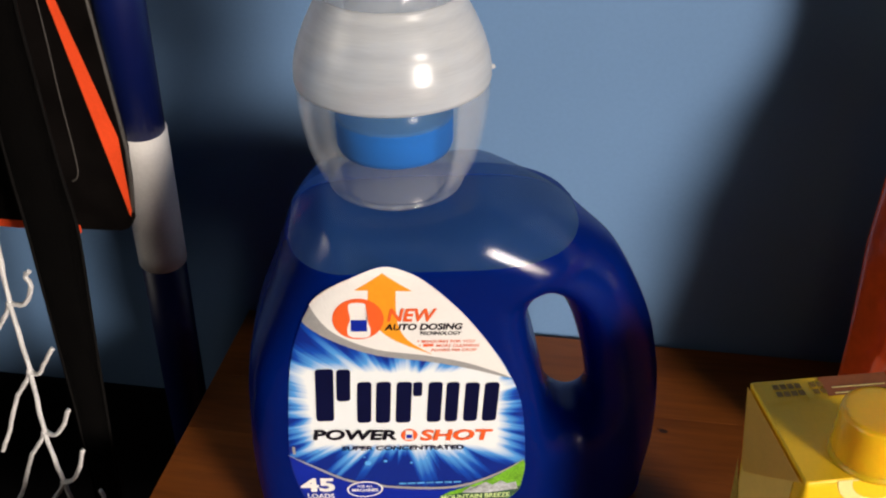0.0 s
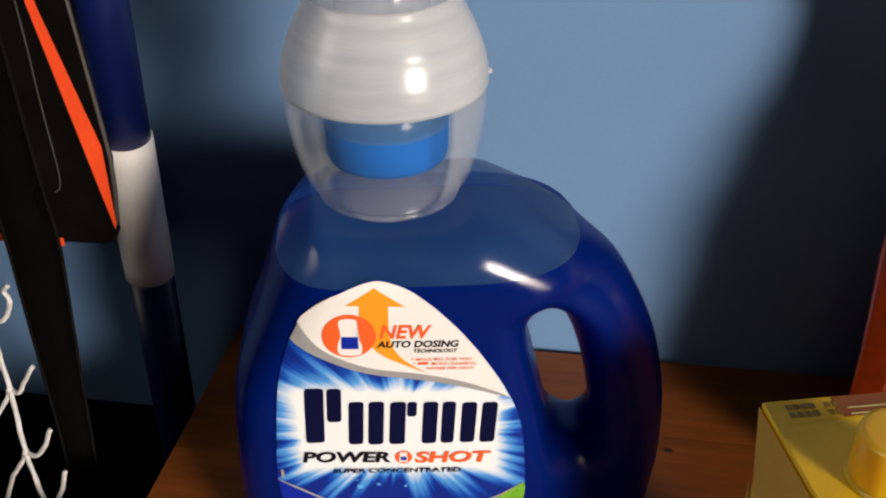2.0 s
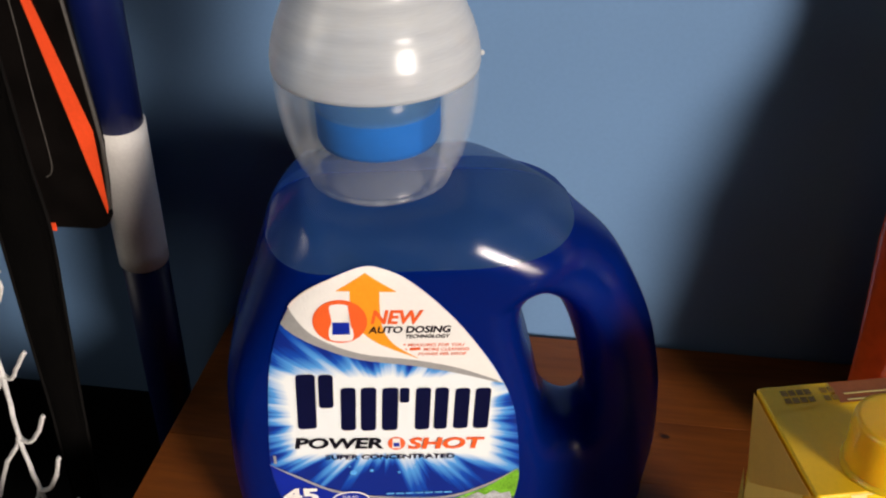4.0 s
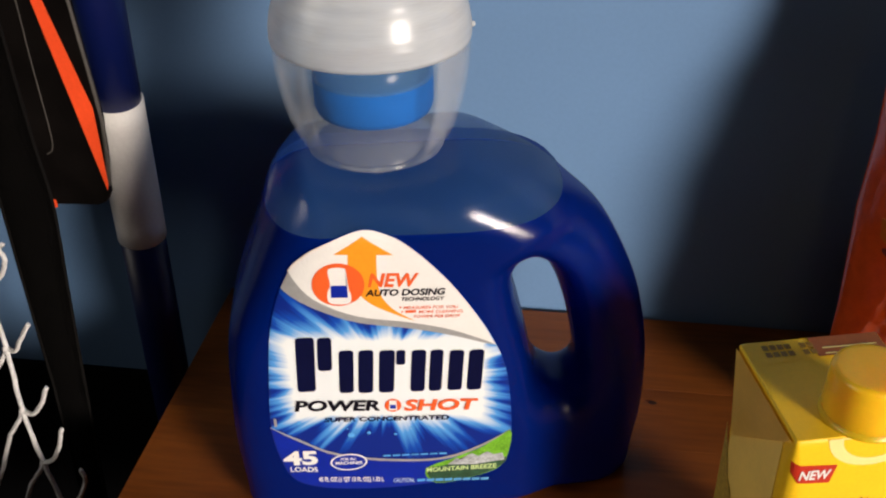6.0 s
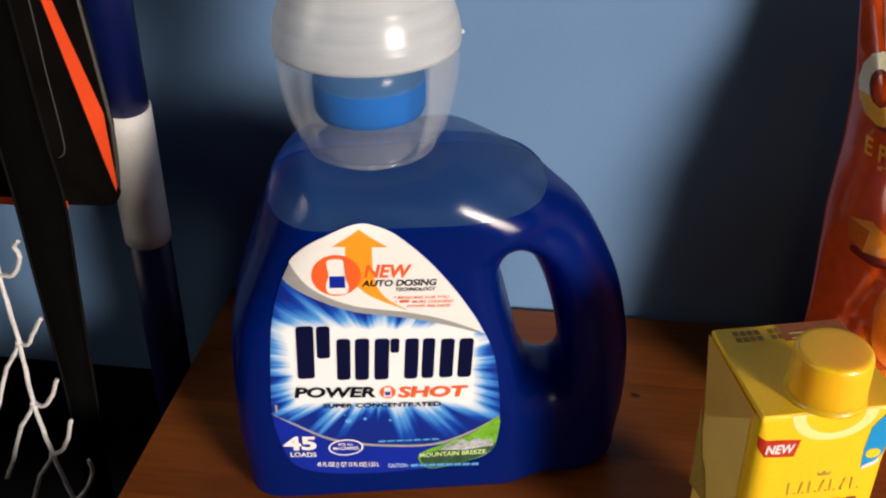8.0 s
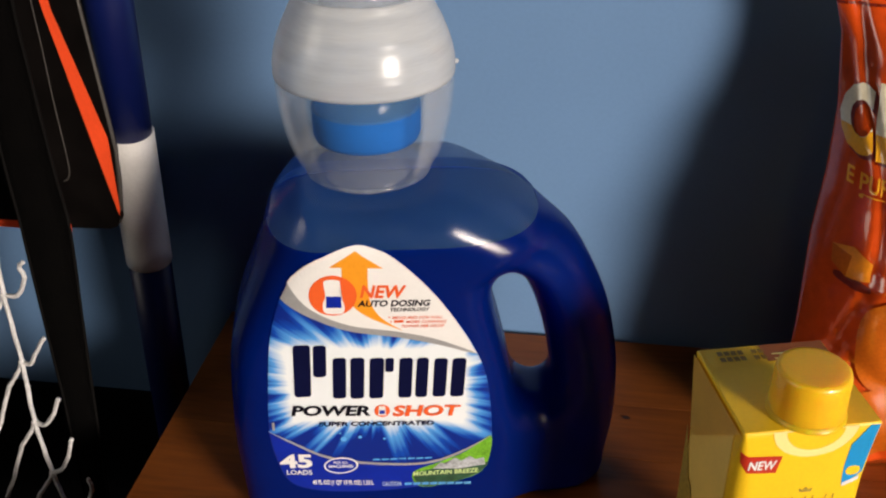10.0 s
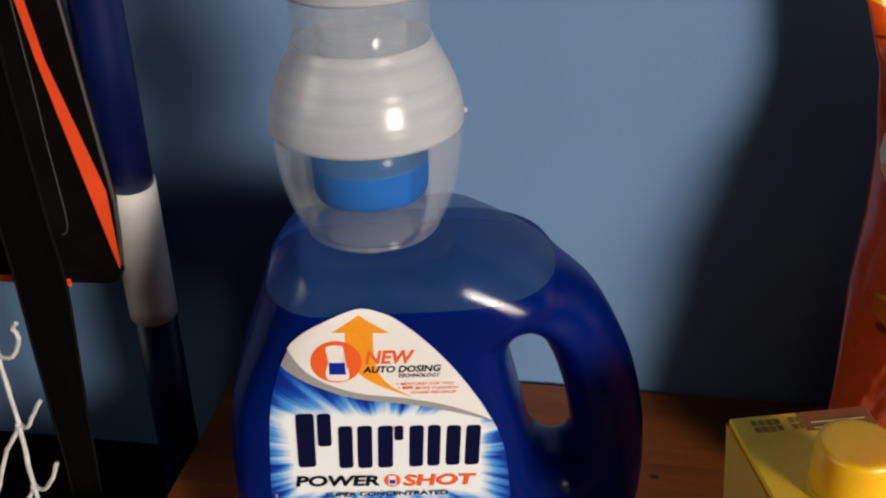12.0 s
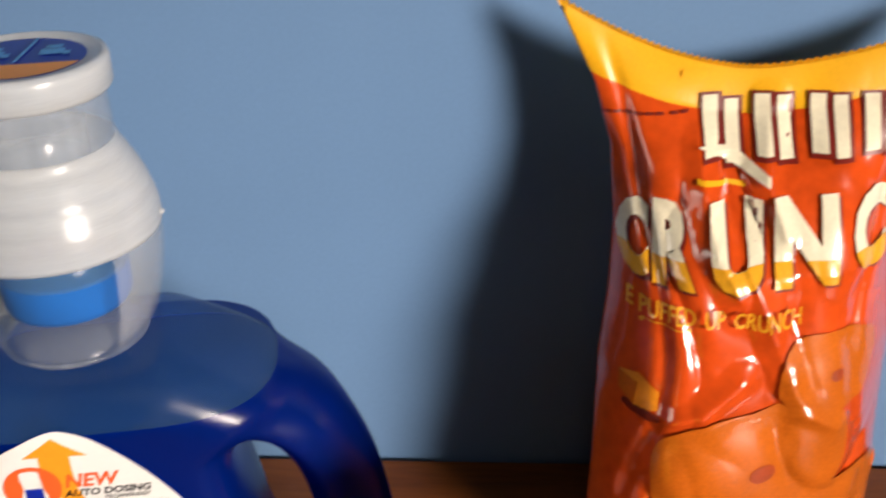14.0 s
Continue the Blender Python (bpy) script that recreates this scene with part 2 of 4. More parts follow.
def base(name, m, label, category, group=""):
    ob = new(name)
    ob.empty_display_size = 0.03
    ob.matrix_basis = m
    return tagged(ob, label, category, group)


def box(x0, x1, y0, y1, z0, z1, bevel=0.0, seg=2):
    bm = bmesh.new()
    bmesh.ops.create_cube(bm, size=1, matrix=Matrix.Translation(((x0 + x1) / 2, (y0 + y1) / 2, (z0 + z1) / 2)) @ Matrix.Diagonal((x1 - x0, y1 - y0, z1 - z0, 1)))
    if bevel:
        bmesh.ops.bevel(bm, geom=bm.edges[:], offset=bevel, segments=seg, profile=0.5, affect="EDGES")
    return bm


def lathe(profile, steps=72, cap_low=False, cap_high=False):
    """A turned form round z from (radius, height) pairs."""
    bm = bmesh.new()
    rings = [[bm.verts.new((r * math.cos(2 * math.pi * i / steps), r * math.sin(2 * math.pi * i / steps), z)) for i in range(steps)] for r, z in profile]
    for a, b in zip(rings, rings[1:]):
        for i in range(steps):
            bm.faces.new((a[i], a[(i + 1) % steps], b[(i + 1) % steps], b[i]))
    if cap_low:
        bm.faces.new(rings[0][::-1])
    if cap_high:
        bm.faces.new(rings[-1])
    return bm


def spline(points, steps=6, closed=False):
    """Points along a smooth curve through the given ones."""
    p = [Vector(q) for q in points]
    n = len(p)
    out = []
    for i in range(n if closed else n - 1):
        a, b, c, d = (p[(i + k) % n] if closed else p[min(max(i + k, 0), n - 1)] for k in (-1, 0, 1, 2))
        for s in range(steps):
            t = s / steps
            out.append(0.5 * (2 * b + (c - a) * t + (2 * a - 5 * b + 4 * c - d) * t * t + (3 * b - a - 3 * c + d) * t ** 3))
    if not closed:
        out.append(p[-1])
    return out


def tube(points, radius, sides=10, steps=6, twist=0.0, taper=None):
    """A round cord or pole along a smooth curve; twist gives the lay of a rope."""
    path = spline(points, steps)
    bm = bmesh.new()
    rings = []
    for i, q in enumerate(path):
        ahead = (path[min(i + 1, len(path) - 1)] - path[max(i - 1, 0)]).normalized()
        side = ahead.cross(Vector((0.3, 1, 0.1))).normalized()
        up = side.cross(ahead)
        ring = []
        for k in range(sides):
            a = 2 * math.pi * k / sides
            r = radius * (1 + (0.22 * math.cos(3 * a + twist * i) if twist else 0))
            ring.append(bm.verts.new(q + (side * math.cos(a) + up * math.sin(a)) * r))
        rings.append(ring)
    for a, b in zip(rings, rings[1:]):
        for k in range(sides):
            bm.faces.new((a[k], a[(k + 1) % sides], b[(k + 1) % sides], b[k]))
    bm.faces.new(rings[0][::-1])
    bm.faces.new(rings[-1])
    return bm


def flat_shape(outline, cuts=2):
    """A flat shape in (x, z), at y = 0, cut finely enough to be laid on a curved face."""
    bm = bmesh.new()
    bm.faces.new([bm.verts.new((x, 0, z)) for x, z in outline])
    bmesh.ops.triangulate(bm, faces=bm.faces[:])
    if cuts:
        bmesh.ops.subdivide_edges(bm, edges=bm.edges[:], cuts=cuts, use_grid_fill=True)
    return bm


def finer(bm, limit):
    """Cuts long edges until a laid shape can follow a curved face."""
    for _ in range(6):
        long = [e for e in bm.edges if e.calc_length() > limit]
        if not long:
            break
        bmesh.ops.subdivide_edges(bm, edges=long, cuts=1)
        bmesh.ops.triangulate(bm, faces=[f for f in bm.faces if len(f.verts) > 3])
    return bm


def slab(outline, y0, y1, bevel=0.0):
    """A plate with the outline in (x, z) between two depths."""
    bm = bmesh.new()
    f = bm.faces.new([bm.verts.new((x, y0, z)) for x, z in outline])
    grown = bmesh.ops.extrude_face_region(bm, geom=[f])
    bmesh.ops.translate(bm, verts=[v for v in grown["geom"] if isinstance(v, bmesh.types.BMVert)], vec=(0, y1 - y0, 0))
    if bevel:
        bmesh.ops.bevel(bm, geom=bm.edges[:], offset=bevel, segments=2, profile=0.5, affect="EDGES")
    return bm


def ellipse(cx, cz, rx, rz, n=40):
    return [(cx + rx * math.cos(2 * math.pi * i / n), cz + rz * math.sin(2 * math.pi * i / n)) for i in range(n)]


def quad_bar(x0, z0, x1, z1, slope=0.0):
    return [(x0, z0), (x1, z0 + slope * (x1 - x0)), (x1, z1 + slope * (x1 - x0)), (x0, z1)]


def letters(text, x0, z0, width, height, slope=0.0, italic=0.0, bold=0.0):
    """Words in the built-in font, fitted into a width and a height, in (x, z) at y = 0."""
    cu = bpy.data.curves.new("words", "FONT")
    cu.body, cu.size, cu.offset, cu.resolution_u = text, 1.0, bold, 3
    ob = new("words", cu)
    bpy.context.view_layer.update()
    me = bpy.data.meshes.new_from_object(ob.evaluated_get(bpy.context.evaluated_depsgraph_get()))
    bpy.data.objects.remove(ob)
    bpy.data.curves.remove(cu)
    bm = bmesh.new()
    bm.from_mesh(me)
    bpy.data.meshes.remove(me)
    xs, ys = [v.co.x for v in bm.verts], [v.co.y for v in bm.verts]
    ax, bx, ay, by = min(xs), max(xs), min(ys), max(ys)
    for v in bm.verts:
        u, w = (v.co.x - ax) / (bx - ax), (v.co.y - ay) / (by - ay)
        v.co = (x0 + width * u + italic * height * w, 0, z0 + height * w + slope * width * u)
    return bm


def laid(bm, front, lift):
    """Lays a flat shape onto a curved face given by front(x, z), lifted a little towards the viewer."""
    for v, y in zip(bm.verts, front([v.co.x for v in bm.verts], [v.co.z for v in bm.verts])):
        v.co.y = y - lift * 0.5
    return bm


# ---- the room ----
T = 0.08
wall_north = tagged(finish("wall_north", box(-1.3, 2.8, 0.0025, T, -0.75, 1.75), WALL, smooth=False), "smooth blue-grey painted wall behind the table", "wall", kind="structure")
tagged(finish("wall_west", box(-1.3 - T, -1.3, -3.2, T, -0.75, 1.75), ROOM, smooth=False), "plain painted side wall of the dim room", "wall", kind="structure")
tagged(finish("wall_east", box(2.8, 2.8 + T, -3.2, T, -0.75, 1.75), ROOM, smooth=False), "plain painted side wall of the dim room", "wall", kind="structure")
tagged(finish("wall_south", box(-1.3, 2.8, -3.2 - T, -3.2, -0.75, 1.75), ROOM, smooth=False), "plain painted wall opposite the table", "wall", kind="structure")
tagged(finish("floor", box(-1.3, 2.8, -3.2, T, -0.75 - T, -0.75), FLOORM, smooth=False), "dark floor of the dim room", "floor", kind="structure")
tagged(finish("ceiling", box(-1.3, 2.8, -3.2, T, 1.75, 1.75 + T), ROOM, smooth=False), "plain painted ceiling", "ceiling", kind="structure")

# thin black sheet added where the wall below table height lies in shade
tagged(finish("wall_shade_sheet", box(-1.29, -0.10, -0.003, 0.0020, -0.745, -0.077, 0.001), BLACKW, smooth=False), "matt black sheet standing in for shade on the lower wall beside the table", "wall panel", kind="structure")


# ---- the table ----
def build_table():
    table = base("side_table", pose(0, 0, 0), "varnished orange-brown pine side table against the blue wall", "table")
    cuts = [-0.002, -0.066, -0.112, -0.186, -0.258, -0.330, -0.400]
    for k, (a, b) in enumerate(zip(cuts, cuts[1:])):
        part("plank", box(-0.152, 0.62, b + 0.0001, a - 0.0001, -0.024, 0.0, 0.00015), PINE, table, smooth=False)
    part("apron", box(-0.135, 0.60, -0.385, -0.02, -0.11, -0.0245, 0.002), PINE, table, smooth=False)
    for x in (-0.135, 0.55):
        for y in (-0.385, -0.07):
            part("leg", box(x, x + 0.05, y, y + 0.05, -0.749, -0.111, 0.003), PINE, table, smooth=False)
    for x, y, rx, ry in ((0.106, -0.0775, 0.0024, 0.0015), (0.30, -0.225, 0.003, 0.002)):
        bm = bmesh.new()
        bm.faces.new([bm.verts.new((x + p, y + q, 0.0004)) for p, q in ellipse(0, 0, rx, ry, 20)])
        part("knot", bm, KNOT, table, "dark knot in the wood", smooth=False)


build_table()


# ---- the detergent bottle ----
BOTTLE_TURN = 12.3
OUTLINE = [(-62, -90), (-66, -40), (-70, 15), (-71.5, 46), (-70.5, 74), (-68, 101), (-63, 120), (-56, 138), (-48, 161), (-44.5, 171), (-38, 181), (-31, 188), (-24, 188.5),
           (0, 187), (28, 190.5), (38, 189.3), (48, 184.6), (60, 177.6), (71, 169.5), (84, 158), (95, 146), (104, 130), (112, 111), (117, 91), (120, 70), (120.5, 41), (117.5, 15), (112, -40), (107, -90)]
HOLE = [(60, 138), (55, 132), (56, 117), (60.5, 99), (64, 84), (67.5, 69), (73, 60), (81.5, 60.5), (86, 68), (84.5, 82), (80.5, 100), (74.5, 118), (67, 133)]
ROUND = 0.028
LEVEL = 0.1655


def smooth_line(points, steps):
    return np.array([(v.x, v.y) for v in spline([(x / 1000, z / 1000, 0) for x, z in points], steps, closed=True)])


RIM, GRIP = smooth_line(OUTLINE, 4), smooth_line(HOLE, 6)


def distance(px, pz, line):
    """Signed distance to a closed line, positive inside."""
    best, inside = np.full(px.shape, 9.0), np.zeros(px.shape, bool)
    for (ax, az), (bx, bz) in zip(line, np.roll(line, -1, axis=0)):
        ex, ez = bx - ax, bz - az
        t = np.clip(((px - ax) * ex + (pz - az) * ez) / (ex * ex + ez * ez + 1e-12), 0, 1)
        best = np.minimum(best, np.hypot(px - ax - t * ex, pz - az - t * ez))
        crosses = (az > pz) != (bz > pz)
        inside ^= crosses & (px < ex * (pz - az) / (ez if ez else 1e-12) + ax)
    return np.where(inside, best, -best)


def ease(a, b, x):
    s = np.clip((x - a) / (b - a), 0, 1)
    return s * s * (3 - 2 * s)


def half_depth(u, z):
    """Half the thickness: a deep label panel that steps down to the slimmer handle along a slanted line."""
    line = np.interp(z, [0.0, 0.03, 0.059, 0.0886, 0.107, 0.126, 0.142, 0.154, 0.17], [0.056, 0.057, 0.060, 0.057, 0.0515, 0.0425, 0.037, 0.050, 0.080])
    s = ease(0.0, 0.026, u - line)
    arm = 0.0215 + 0.0155 * ease(0.095, 0.150, z)
    return (0.0392 + 0.1 * (np.clip(z, 0.0, 0.165) - 0.1)) * (1 - s) + arm * s


def roundness(u, z):
    """Exponent of the section: boxy at the label, nearly round at the handle and the shoulder."""
    return 3.7 - 1.4 * np.maximum(ease(0.045, 0.080, u), ease(0.105, 0.172, z))


def edge_share(u, z):
    d = np.minimum(distance(u, z, RIM), -distance(u, z, GRIP) * 1.5)
    return np.clip(1 - d / ROUND, 0, 4)


def bottle_front(xs, zs):
    u, w = np.array(xs), np.array(zs)
    q, p = np.minimum(edge_share(u, w), 0.999), roundness(u, w)
    return (-half_depth(u, w) * (1 - q ** p) ** (1 / p) - 0.0006).tolist()


def surface_net(f, origin, step):
    """The surface f = 0 of a field on a grid, as vertices and quads."""
    neg = f < 0
    nx, ny, nz = (n - 1 for n in f.shape)
    total, count = np.zeros((nx, ny, nz, 3)), np.zeros((nx, ny, nz))
    corners = [(i, j, k) for i in (0, 1) for j in (0, 1) for k in (0, 1)]
    for a in corners:
        for axis in range(3):
            if a[axis]:
                continue
            b = tuple(a[m] + (m == axis) for m in range(3))
            fa = f[a[0]:a[0] + nx, a[1]:a[1] + ny, a[2]:a[2] + nz]
            fb = f[b[0]:b[0] + nx, b[1]:b[1] + ny, b[2]:b[2] + nz]
            cross = (fa < 0) != (fb < 0)
            t = np.where(cross, fa / np.where(cross, fa - fb, 1), 0)
            for m in range(3):
                total[..., m] += cross * (a[m] + (t if m == axis else 0))
            count += cross
    used = count > 0
    number = np.full(used.shape, -1)
    number[used] = np.arange(used.sum())
    place = np.argwhere(used) + total[used] / count[used][:, None]
    verts = np.array(origin) + place * step
    quads = []
    for axis in range(3):
        lo = [slice(1, -1)] * 3
        lo[axis] = slice(0, -1)
        hi = [slice(1, -1)] * 3
        hi[axis] = slice(1, None)
        change = neg[tuple(lo)] != neg[tuple(hi)]
        p = np.argwhere(change) + np.array([0 if m == axis else 1 for m in range(3)])
        flip = neg[tuple(lo)][change]
        m1, m2 = (axis + 1) % 3, (axis + 2) % 3
        e1, e2 = np.eye(3, dtype=int)[m1], np.eye(3, dtype=int)[m2]
        q = np.stack([number[tuple((p - d).T)] for d in (0 * e1, e1, e1 + e2, e2)], axis=1)
        q = np.where(flip[:, None], q[:, ::-1], q)
        quads.append(q)
    return verts, np.concatenate(quads)


def build_bottle():
    bottle = base("detergent_bottle", pose(-0.023, -0.143, 0, 0, 0, BOTTLE_TURN), "translucent blue plastic laundry detergent bottle with handle and frosted dosing cap", "bottle")
    step = 0.002
    gx, gy, gz = np.arange(-0.078, 0.128, step), np.arange(-0.052, 0.0521, step), np.arange(-0.006, 0.200, step)
    U, Z = np.meshgrid(gx, gz, indexing="ij")
    q, hd = edge_share(U, Z), half_depth(U, Z)
    p, rear = roundness(U, Z)[:, None, :], (1 - 0.40 * ease(0.120, 0.190, Z))[:, None, :]
    deep = hd[:, None, :] * np.where(gy[None, :, None] > 0, rear, 1.0)
    f = ((q[:, None, :] ** p + (np.abs(gy)[None, :, None] / deep) ** p) ** (1 / p) - 1) * 0.026
    g, k = np.broadcast_to(-gz[None, None, :] + 0.0004, f.shape), 0.012
    h = np.clip(0.5 + 0.5 * (f - g) / k, 0, 1)
    f = g * (1 - h) + f * h + k * h * (1 - h) * 0.6
    verts, quads = surface_net(f, (gx[0], gy[0], gz[0]), step)
    me = bpy.data.meshes.new("body")
    me.from_pydata(verts.tolist(), [], quads.tolist())
    bm = bmesh.new()
    bm.from_mesh(me)
    bpy.data.meshes.remove(me)
    for _ in range(2):
        bmesh.ops.smooth_vert(bm, verts=bm.verts, factor=0.4, use_axis_x=True, use_axis_y=True, use_axis_z=True)
    bmesh.ops.bisect_plane(bm, geom=bm.verts[:] + bm.edges[:] + bm.faces[:], plane_co=(0, 0, LEVEL), plane_no=(0, 0, 1))
    upper = bm.copy()
    bmesh.ops.delete(bm, geom=[x for x in bm.faces if x.calc_center_median().z > LEVEL], context="FACES")
    bmesh.ops.delete(upper, geom=[x for x in upper.faces if x.calc_center_median().z <= LEVEL], context="FACES")
    part("body", bm, BLUE, bottle, "deep blue plastic filled with detergent")
    bmesh.ops.bisect_plane(upper, geom=upper.verts[:] + upper.edges[:] + upper.faces[:], plane_co=(0, 0.012, 0), plane_no=(0, 1, 0))
    rear = upper.copy()
    bmesh.ops.delete(upper, geom=[x for x in upper.faces if x.calc_center_median().y > 0.012], context="FACES")
    bmesh.ops.delete(rear, geom=[x for x in rear.faces if x.calc_center_median().y <= 0.012], context="FACES")
    part("shoulder", upper, CLEAR, bottle, "hazy clear plastic shoulder above the liquid")
    part("shoulder_rear", rear, FILMED, bottle, "rear of the shoulder, wet with blue detergent")
    # the top of the liquid inside
    bm = bmesh.new()
    us = np.linspace(-0.0455, 0.0755, 40)
    z0 = np.full(us.shape, LEVEL - 0.0006)
    ys = half_depth(us, z0) * (1 - np.clip(edge_share(us, z0), 0, 0.999) ** 2.3) ** (1 / 2.3) - 0.0008
    rows = [[bm.verts.new((u, s * max(y, 0.0005), LEVEL - 0.0006)) for s in (-1, -0.5, 0, 0.5, 1)] for u, y in zip(us, ys)]
    for a, b in zip(rows, rows[1:]):
        for i in range(4):
            bm.faces.new((a[i], b[i], b[i + 1], a[i + 1]))
    part("liquid", bm, LIQUID, bottle, "dark blue surface of the detergent")
    return bottle


bottle = build_bottle()


def build_cap():
    """The dosing cap: clear dome, frosted collar, chamber with a dose, cup and lid."""
    dome = [(0.0262, 0.1832), (0.0266, 0.1850), (0.0290, 0.1872), (0.0318, 0.1922), (0.0345, 0.200), (0.0366, 0.210), (0.0378, 0.220), (0.0381, 0.2285)]
    wall = [(v.x, v.y) for v in spline([(r, z, 0) for r, z in dome], 4)]
    for name, a0, a1, steps, material, note in (("dome_window", -129, -51, 20, WINDOWM, "clear front of the cap's dome"), ("dome", -51, 231, 60, DOMEM, "hazy plastic dome of the cap")):
        bm = bmesh.new()
        turns = [radians(a0 + (a1 - a0) * i / steps) for i in range(steps + 1)]
        rows = [[bm.verts.new((r * math.cos(t), r * math.sin(t), z)) for t in turns] for r, z in wall + [(r - 0.0013, z + 0.0002) for r, z in wall[::-1]]]
        for q, r in zip(rows, rows[1:]):
            for i in range(steps):
                bm.faces.new((q[i], q[i + 1], r[i + 1], r[i]))
        part(name, bm, material, bottle, note)
    part("base_ring", lathe([(0.0262, 0.1826), (0.0274, 0.1830), (0.0278, 0.1842), (0.0270, 0.1852), (0.0262, 0.1850)]), CUPM, bottle, "clear ring where the cap meets the bottle")
    collar = [(0.0372, 0.2278), (0.0383, 0.2280), (0.0386, 0.2298), (0.0384, 0.2312)]
    for i in range(26):
        z = 0.2320 + i * 0.00113
        collar.append((0.0385 - 0.0115 * max(0, (z - 0.2325) / 0.0295) ** 1.6 - (0.00012 if i % 5 == 4 else 0), z))
    collar += [(0.0276, 0.2618), (0.0272, 0.2626), (0.0266, 0.2628)]
    part("collar", lathe(collar), FROST, bottle, "frosted white ribbed plastic collar")
    nub = bmesh.new()
    bmesh.ops.create_uvsphere(nub, u_segments=10, v_segments=8, radius=0.0011, matrix=Matrix.Translation((0.0388, -0.002, 0.2315)))
    part("nub", nub, FROST, bottle)
    chamber = [(0.0200, 0.1975), (0.0226, 0.1986), (0.0235, 0.2010), (0.0236, 0.2128)]
    part("dose", lathe([(0.0, 0.1972)] + chamber + [(0.0215, 0.2134), (0.0, 0.2124)], 48), DOSE, bottle, "bright blue dose of detergent in the cap")
    part("funnel", lathe([(0.0080, 0.1966), (0.0190, 0.1945), (0.0240, 0.1900), (0.0262, 0.1850)], 48), DOMEM, bottle, "hazy funnel below the dosing chamber")
    part("chamber", lathe([(0.0238, 0.2128), (0.0242, 0.226), (0.0200, 0.2268)], 48), TINT, bottle, "clear inner dosing chamber")
    part("cup", lathe([(0.0268, 0.2620), (0.0268, 0.2700), (0.0265, 0.2820), (0.0264, 0.2832)]), CUPM, bottle, "clear measuring cup")
    part("spout", lathe([(0.0175, 0.2560), (0.0180, 0.2690), (0.0168, 0.2700)], 40), CUPM, bottle)
    rim = [(0.0260, 0.2812), (0.0288, 0.2815), (0.0295, 0.2828), (0.0296, 0.2912), (0.0288, 0.2932), (0.0270, 0.2935), (0.0256, 0.2922)]
    lid = part("lid", lathe(rim + [(0.0, 0.2920)]), FROST, bottle, "frosted white snap-on lid")
    bm = bmesh.new()
    bm.faces.new([bm.verts.new((x, y, 0.2925)) for x, y in ellipse(0, 0, 0.0224, 0.0224, 48)])
    part("sticker", bm, ROYAL, lid, "round blue sticker with pale pictograms", smooth=False)
    bm = bmesh.new()
    arc = [(0.0222 * math.cos(radians(a)), 0.0222 * math.sin(radians(a)), 0.2928) for a in range(200, 341, 7)]
    bm.faces.new([bm.verts.new(p) for p in arc])
    part("band", bm, AMBER, lid, "orange segment of the sticker", smooth=False)
    for x, y, turn in ((-0.0095, 0.004, 20), (0.0105, 0.004, -15)):
        bm = bmesh.new()
        for dx, dy, w, h in ((0, 0, 0.008, 0.006), (0, 0.0055, 0.0055, 0.0035), (0.0048, -0.002, 0.0025, 0.004)):
            bm.faces.new([bm.verts.new((x + dx + sx * w / 2, y + dy + sy * h / 2, 0.2930)) for sx, sy in ((-1, -1), (1, -1), (1, 1), (-1, 1))])
        part("pictogram", bm, SKY, lid, smooth=False)
    bm = bmesh.new()
    bm.faces.new([bm.verts.new((x, y, 0.2930)) for x, y in ((-0.0012, -0.006), (0.0000, -0.006), (0.004, 0.021), (0.0028, 0.021))])
    part("divider", bm, SKY, lid, smooth=False)


build_cap()
LABEL_OUT = [(-51.9, 64), (-49.5, 95), (-46, 122), (-40, 142), (-33.1, 154.7), (-23.1, 162.9), (-8.8, 168.4), (0.5, 167.2), (9.7, 161.8), (23.7, 145.7), (36, 126.3), (45.3, 107.2), (50.7, 88.6), (53.4, 59.4),
             (52.8, 40.2), (49.5, 30), (39.7, 24.3), (6, 19.6), (-22, 20.2), (-39, 24.5), (-46.5, 32), (-50.2, 46)]
mm = lambda pts: [(x / 1000, z / 1000) for x, z in pts]
curve2 = lambda pts, n=5, closed=False: [(v.x, v.y) for v in spline([(x / 1000, z / 1000, 0) for x, z in pts], n, closed)]


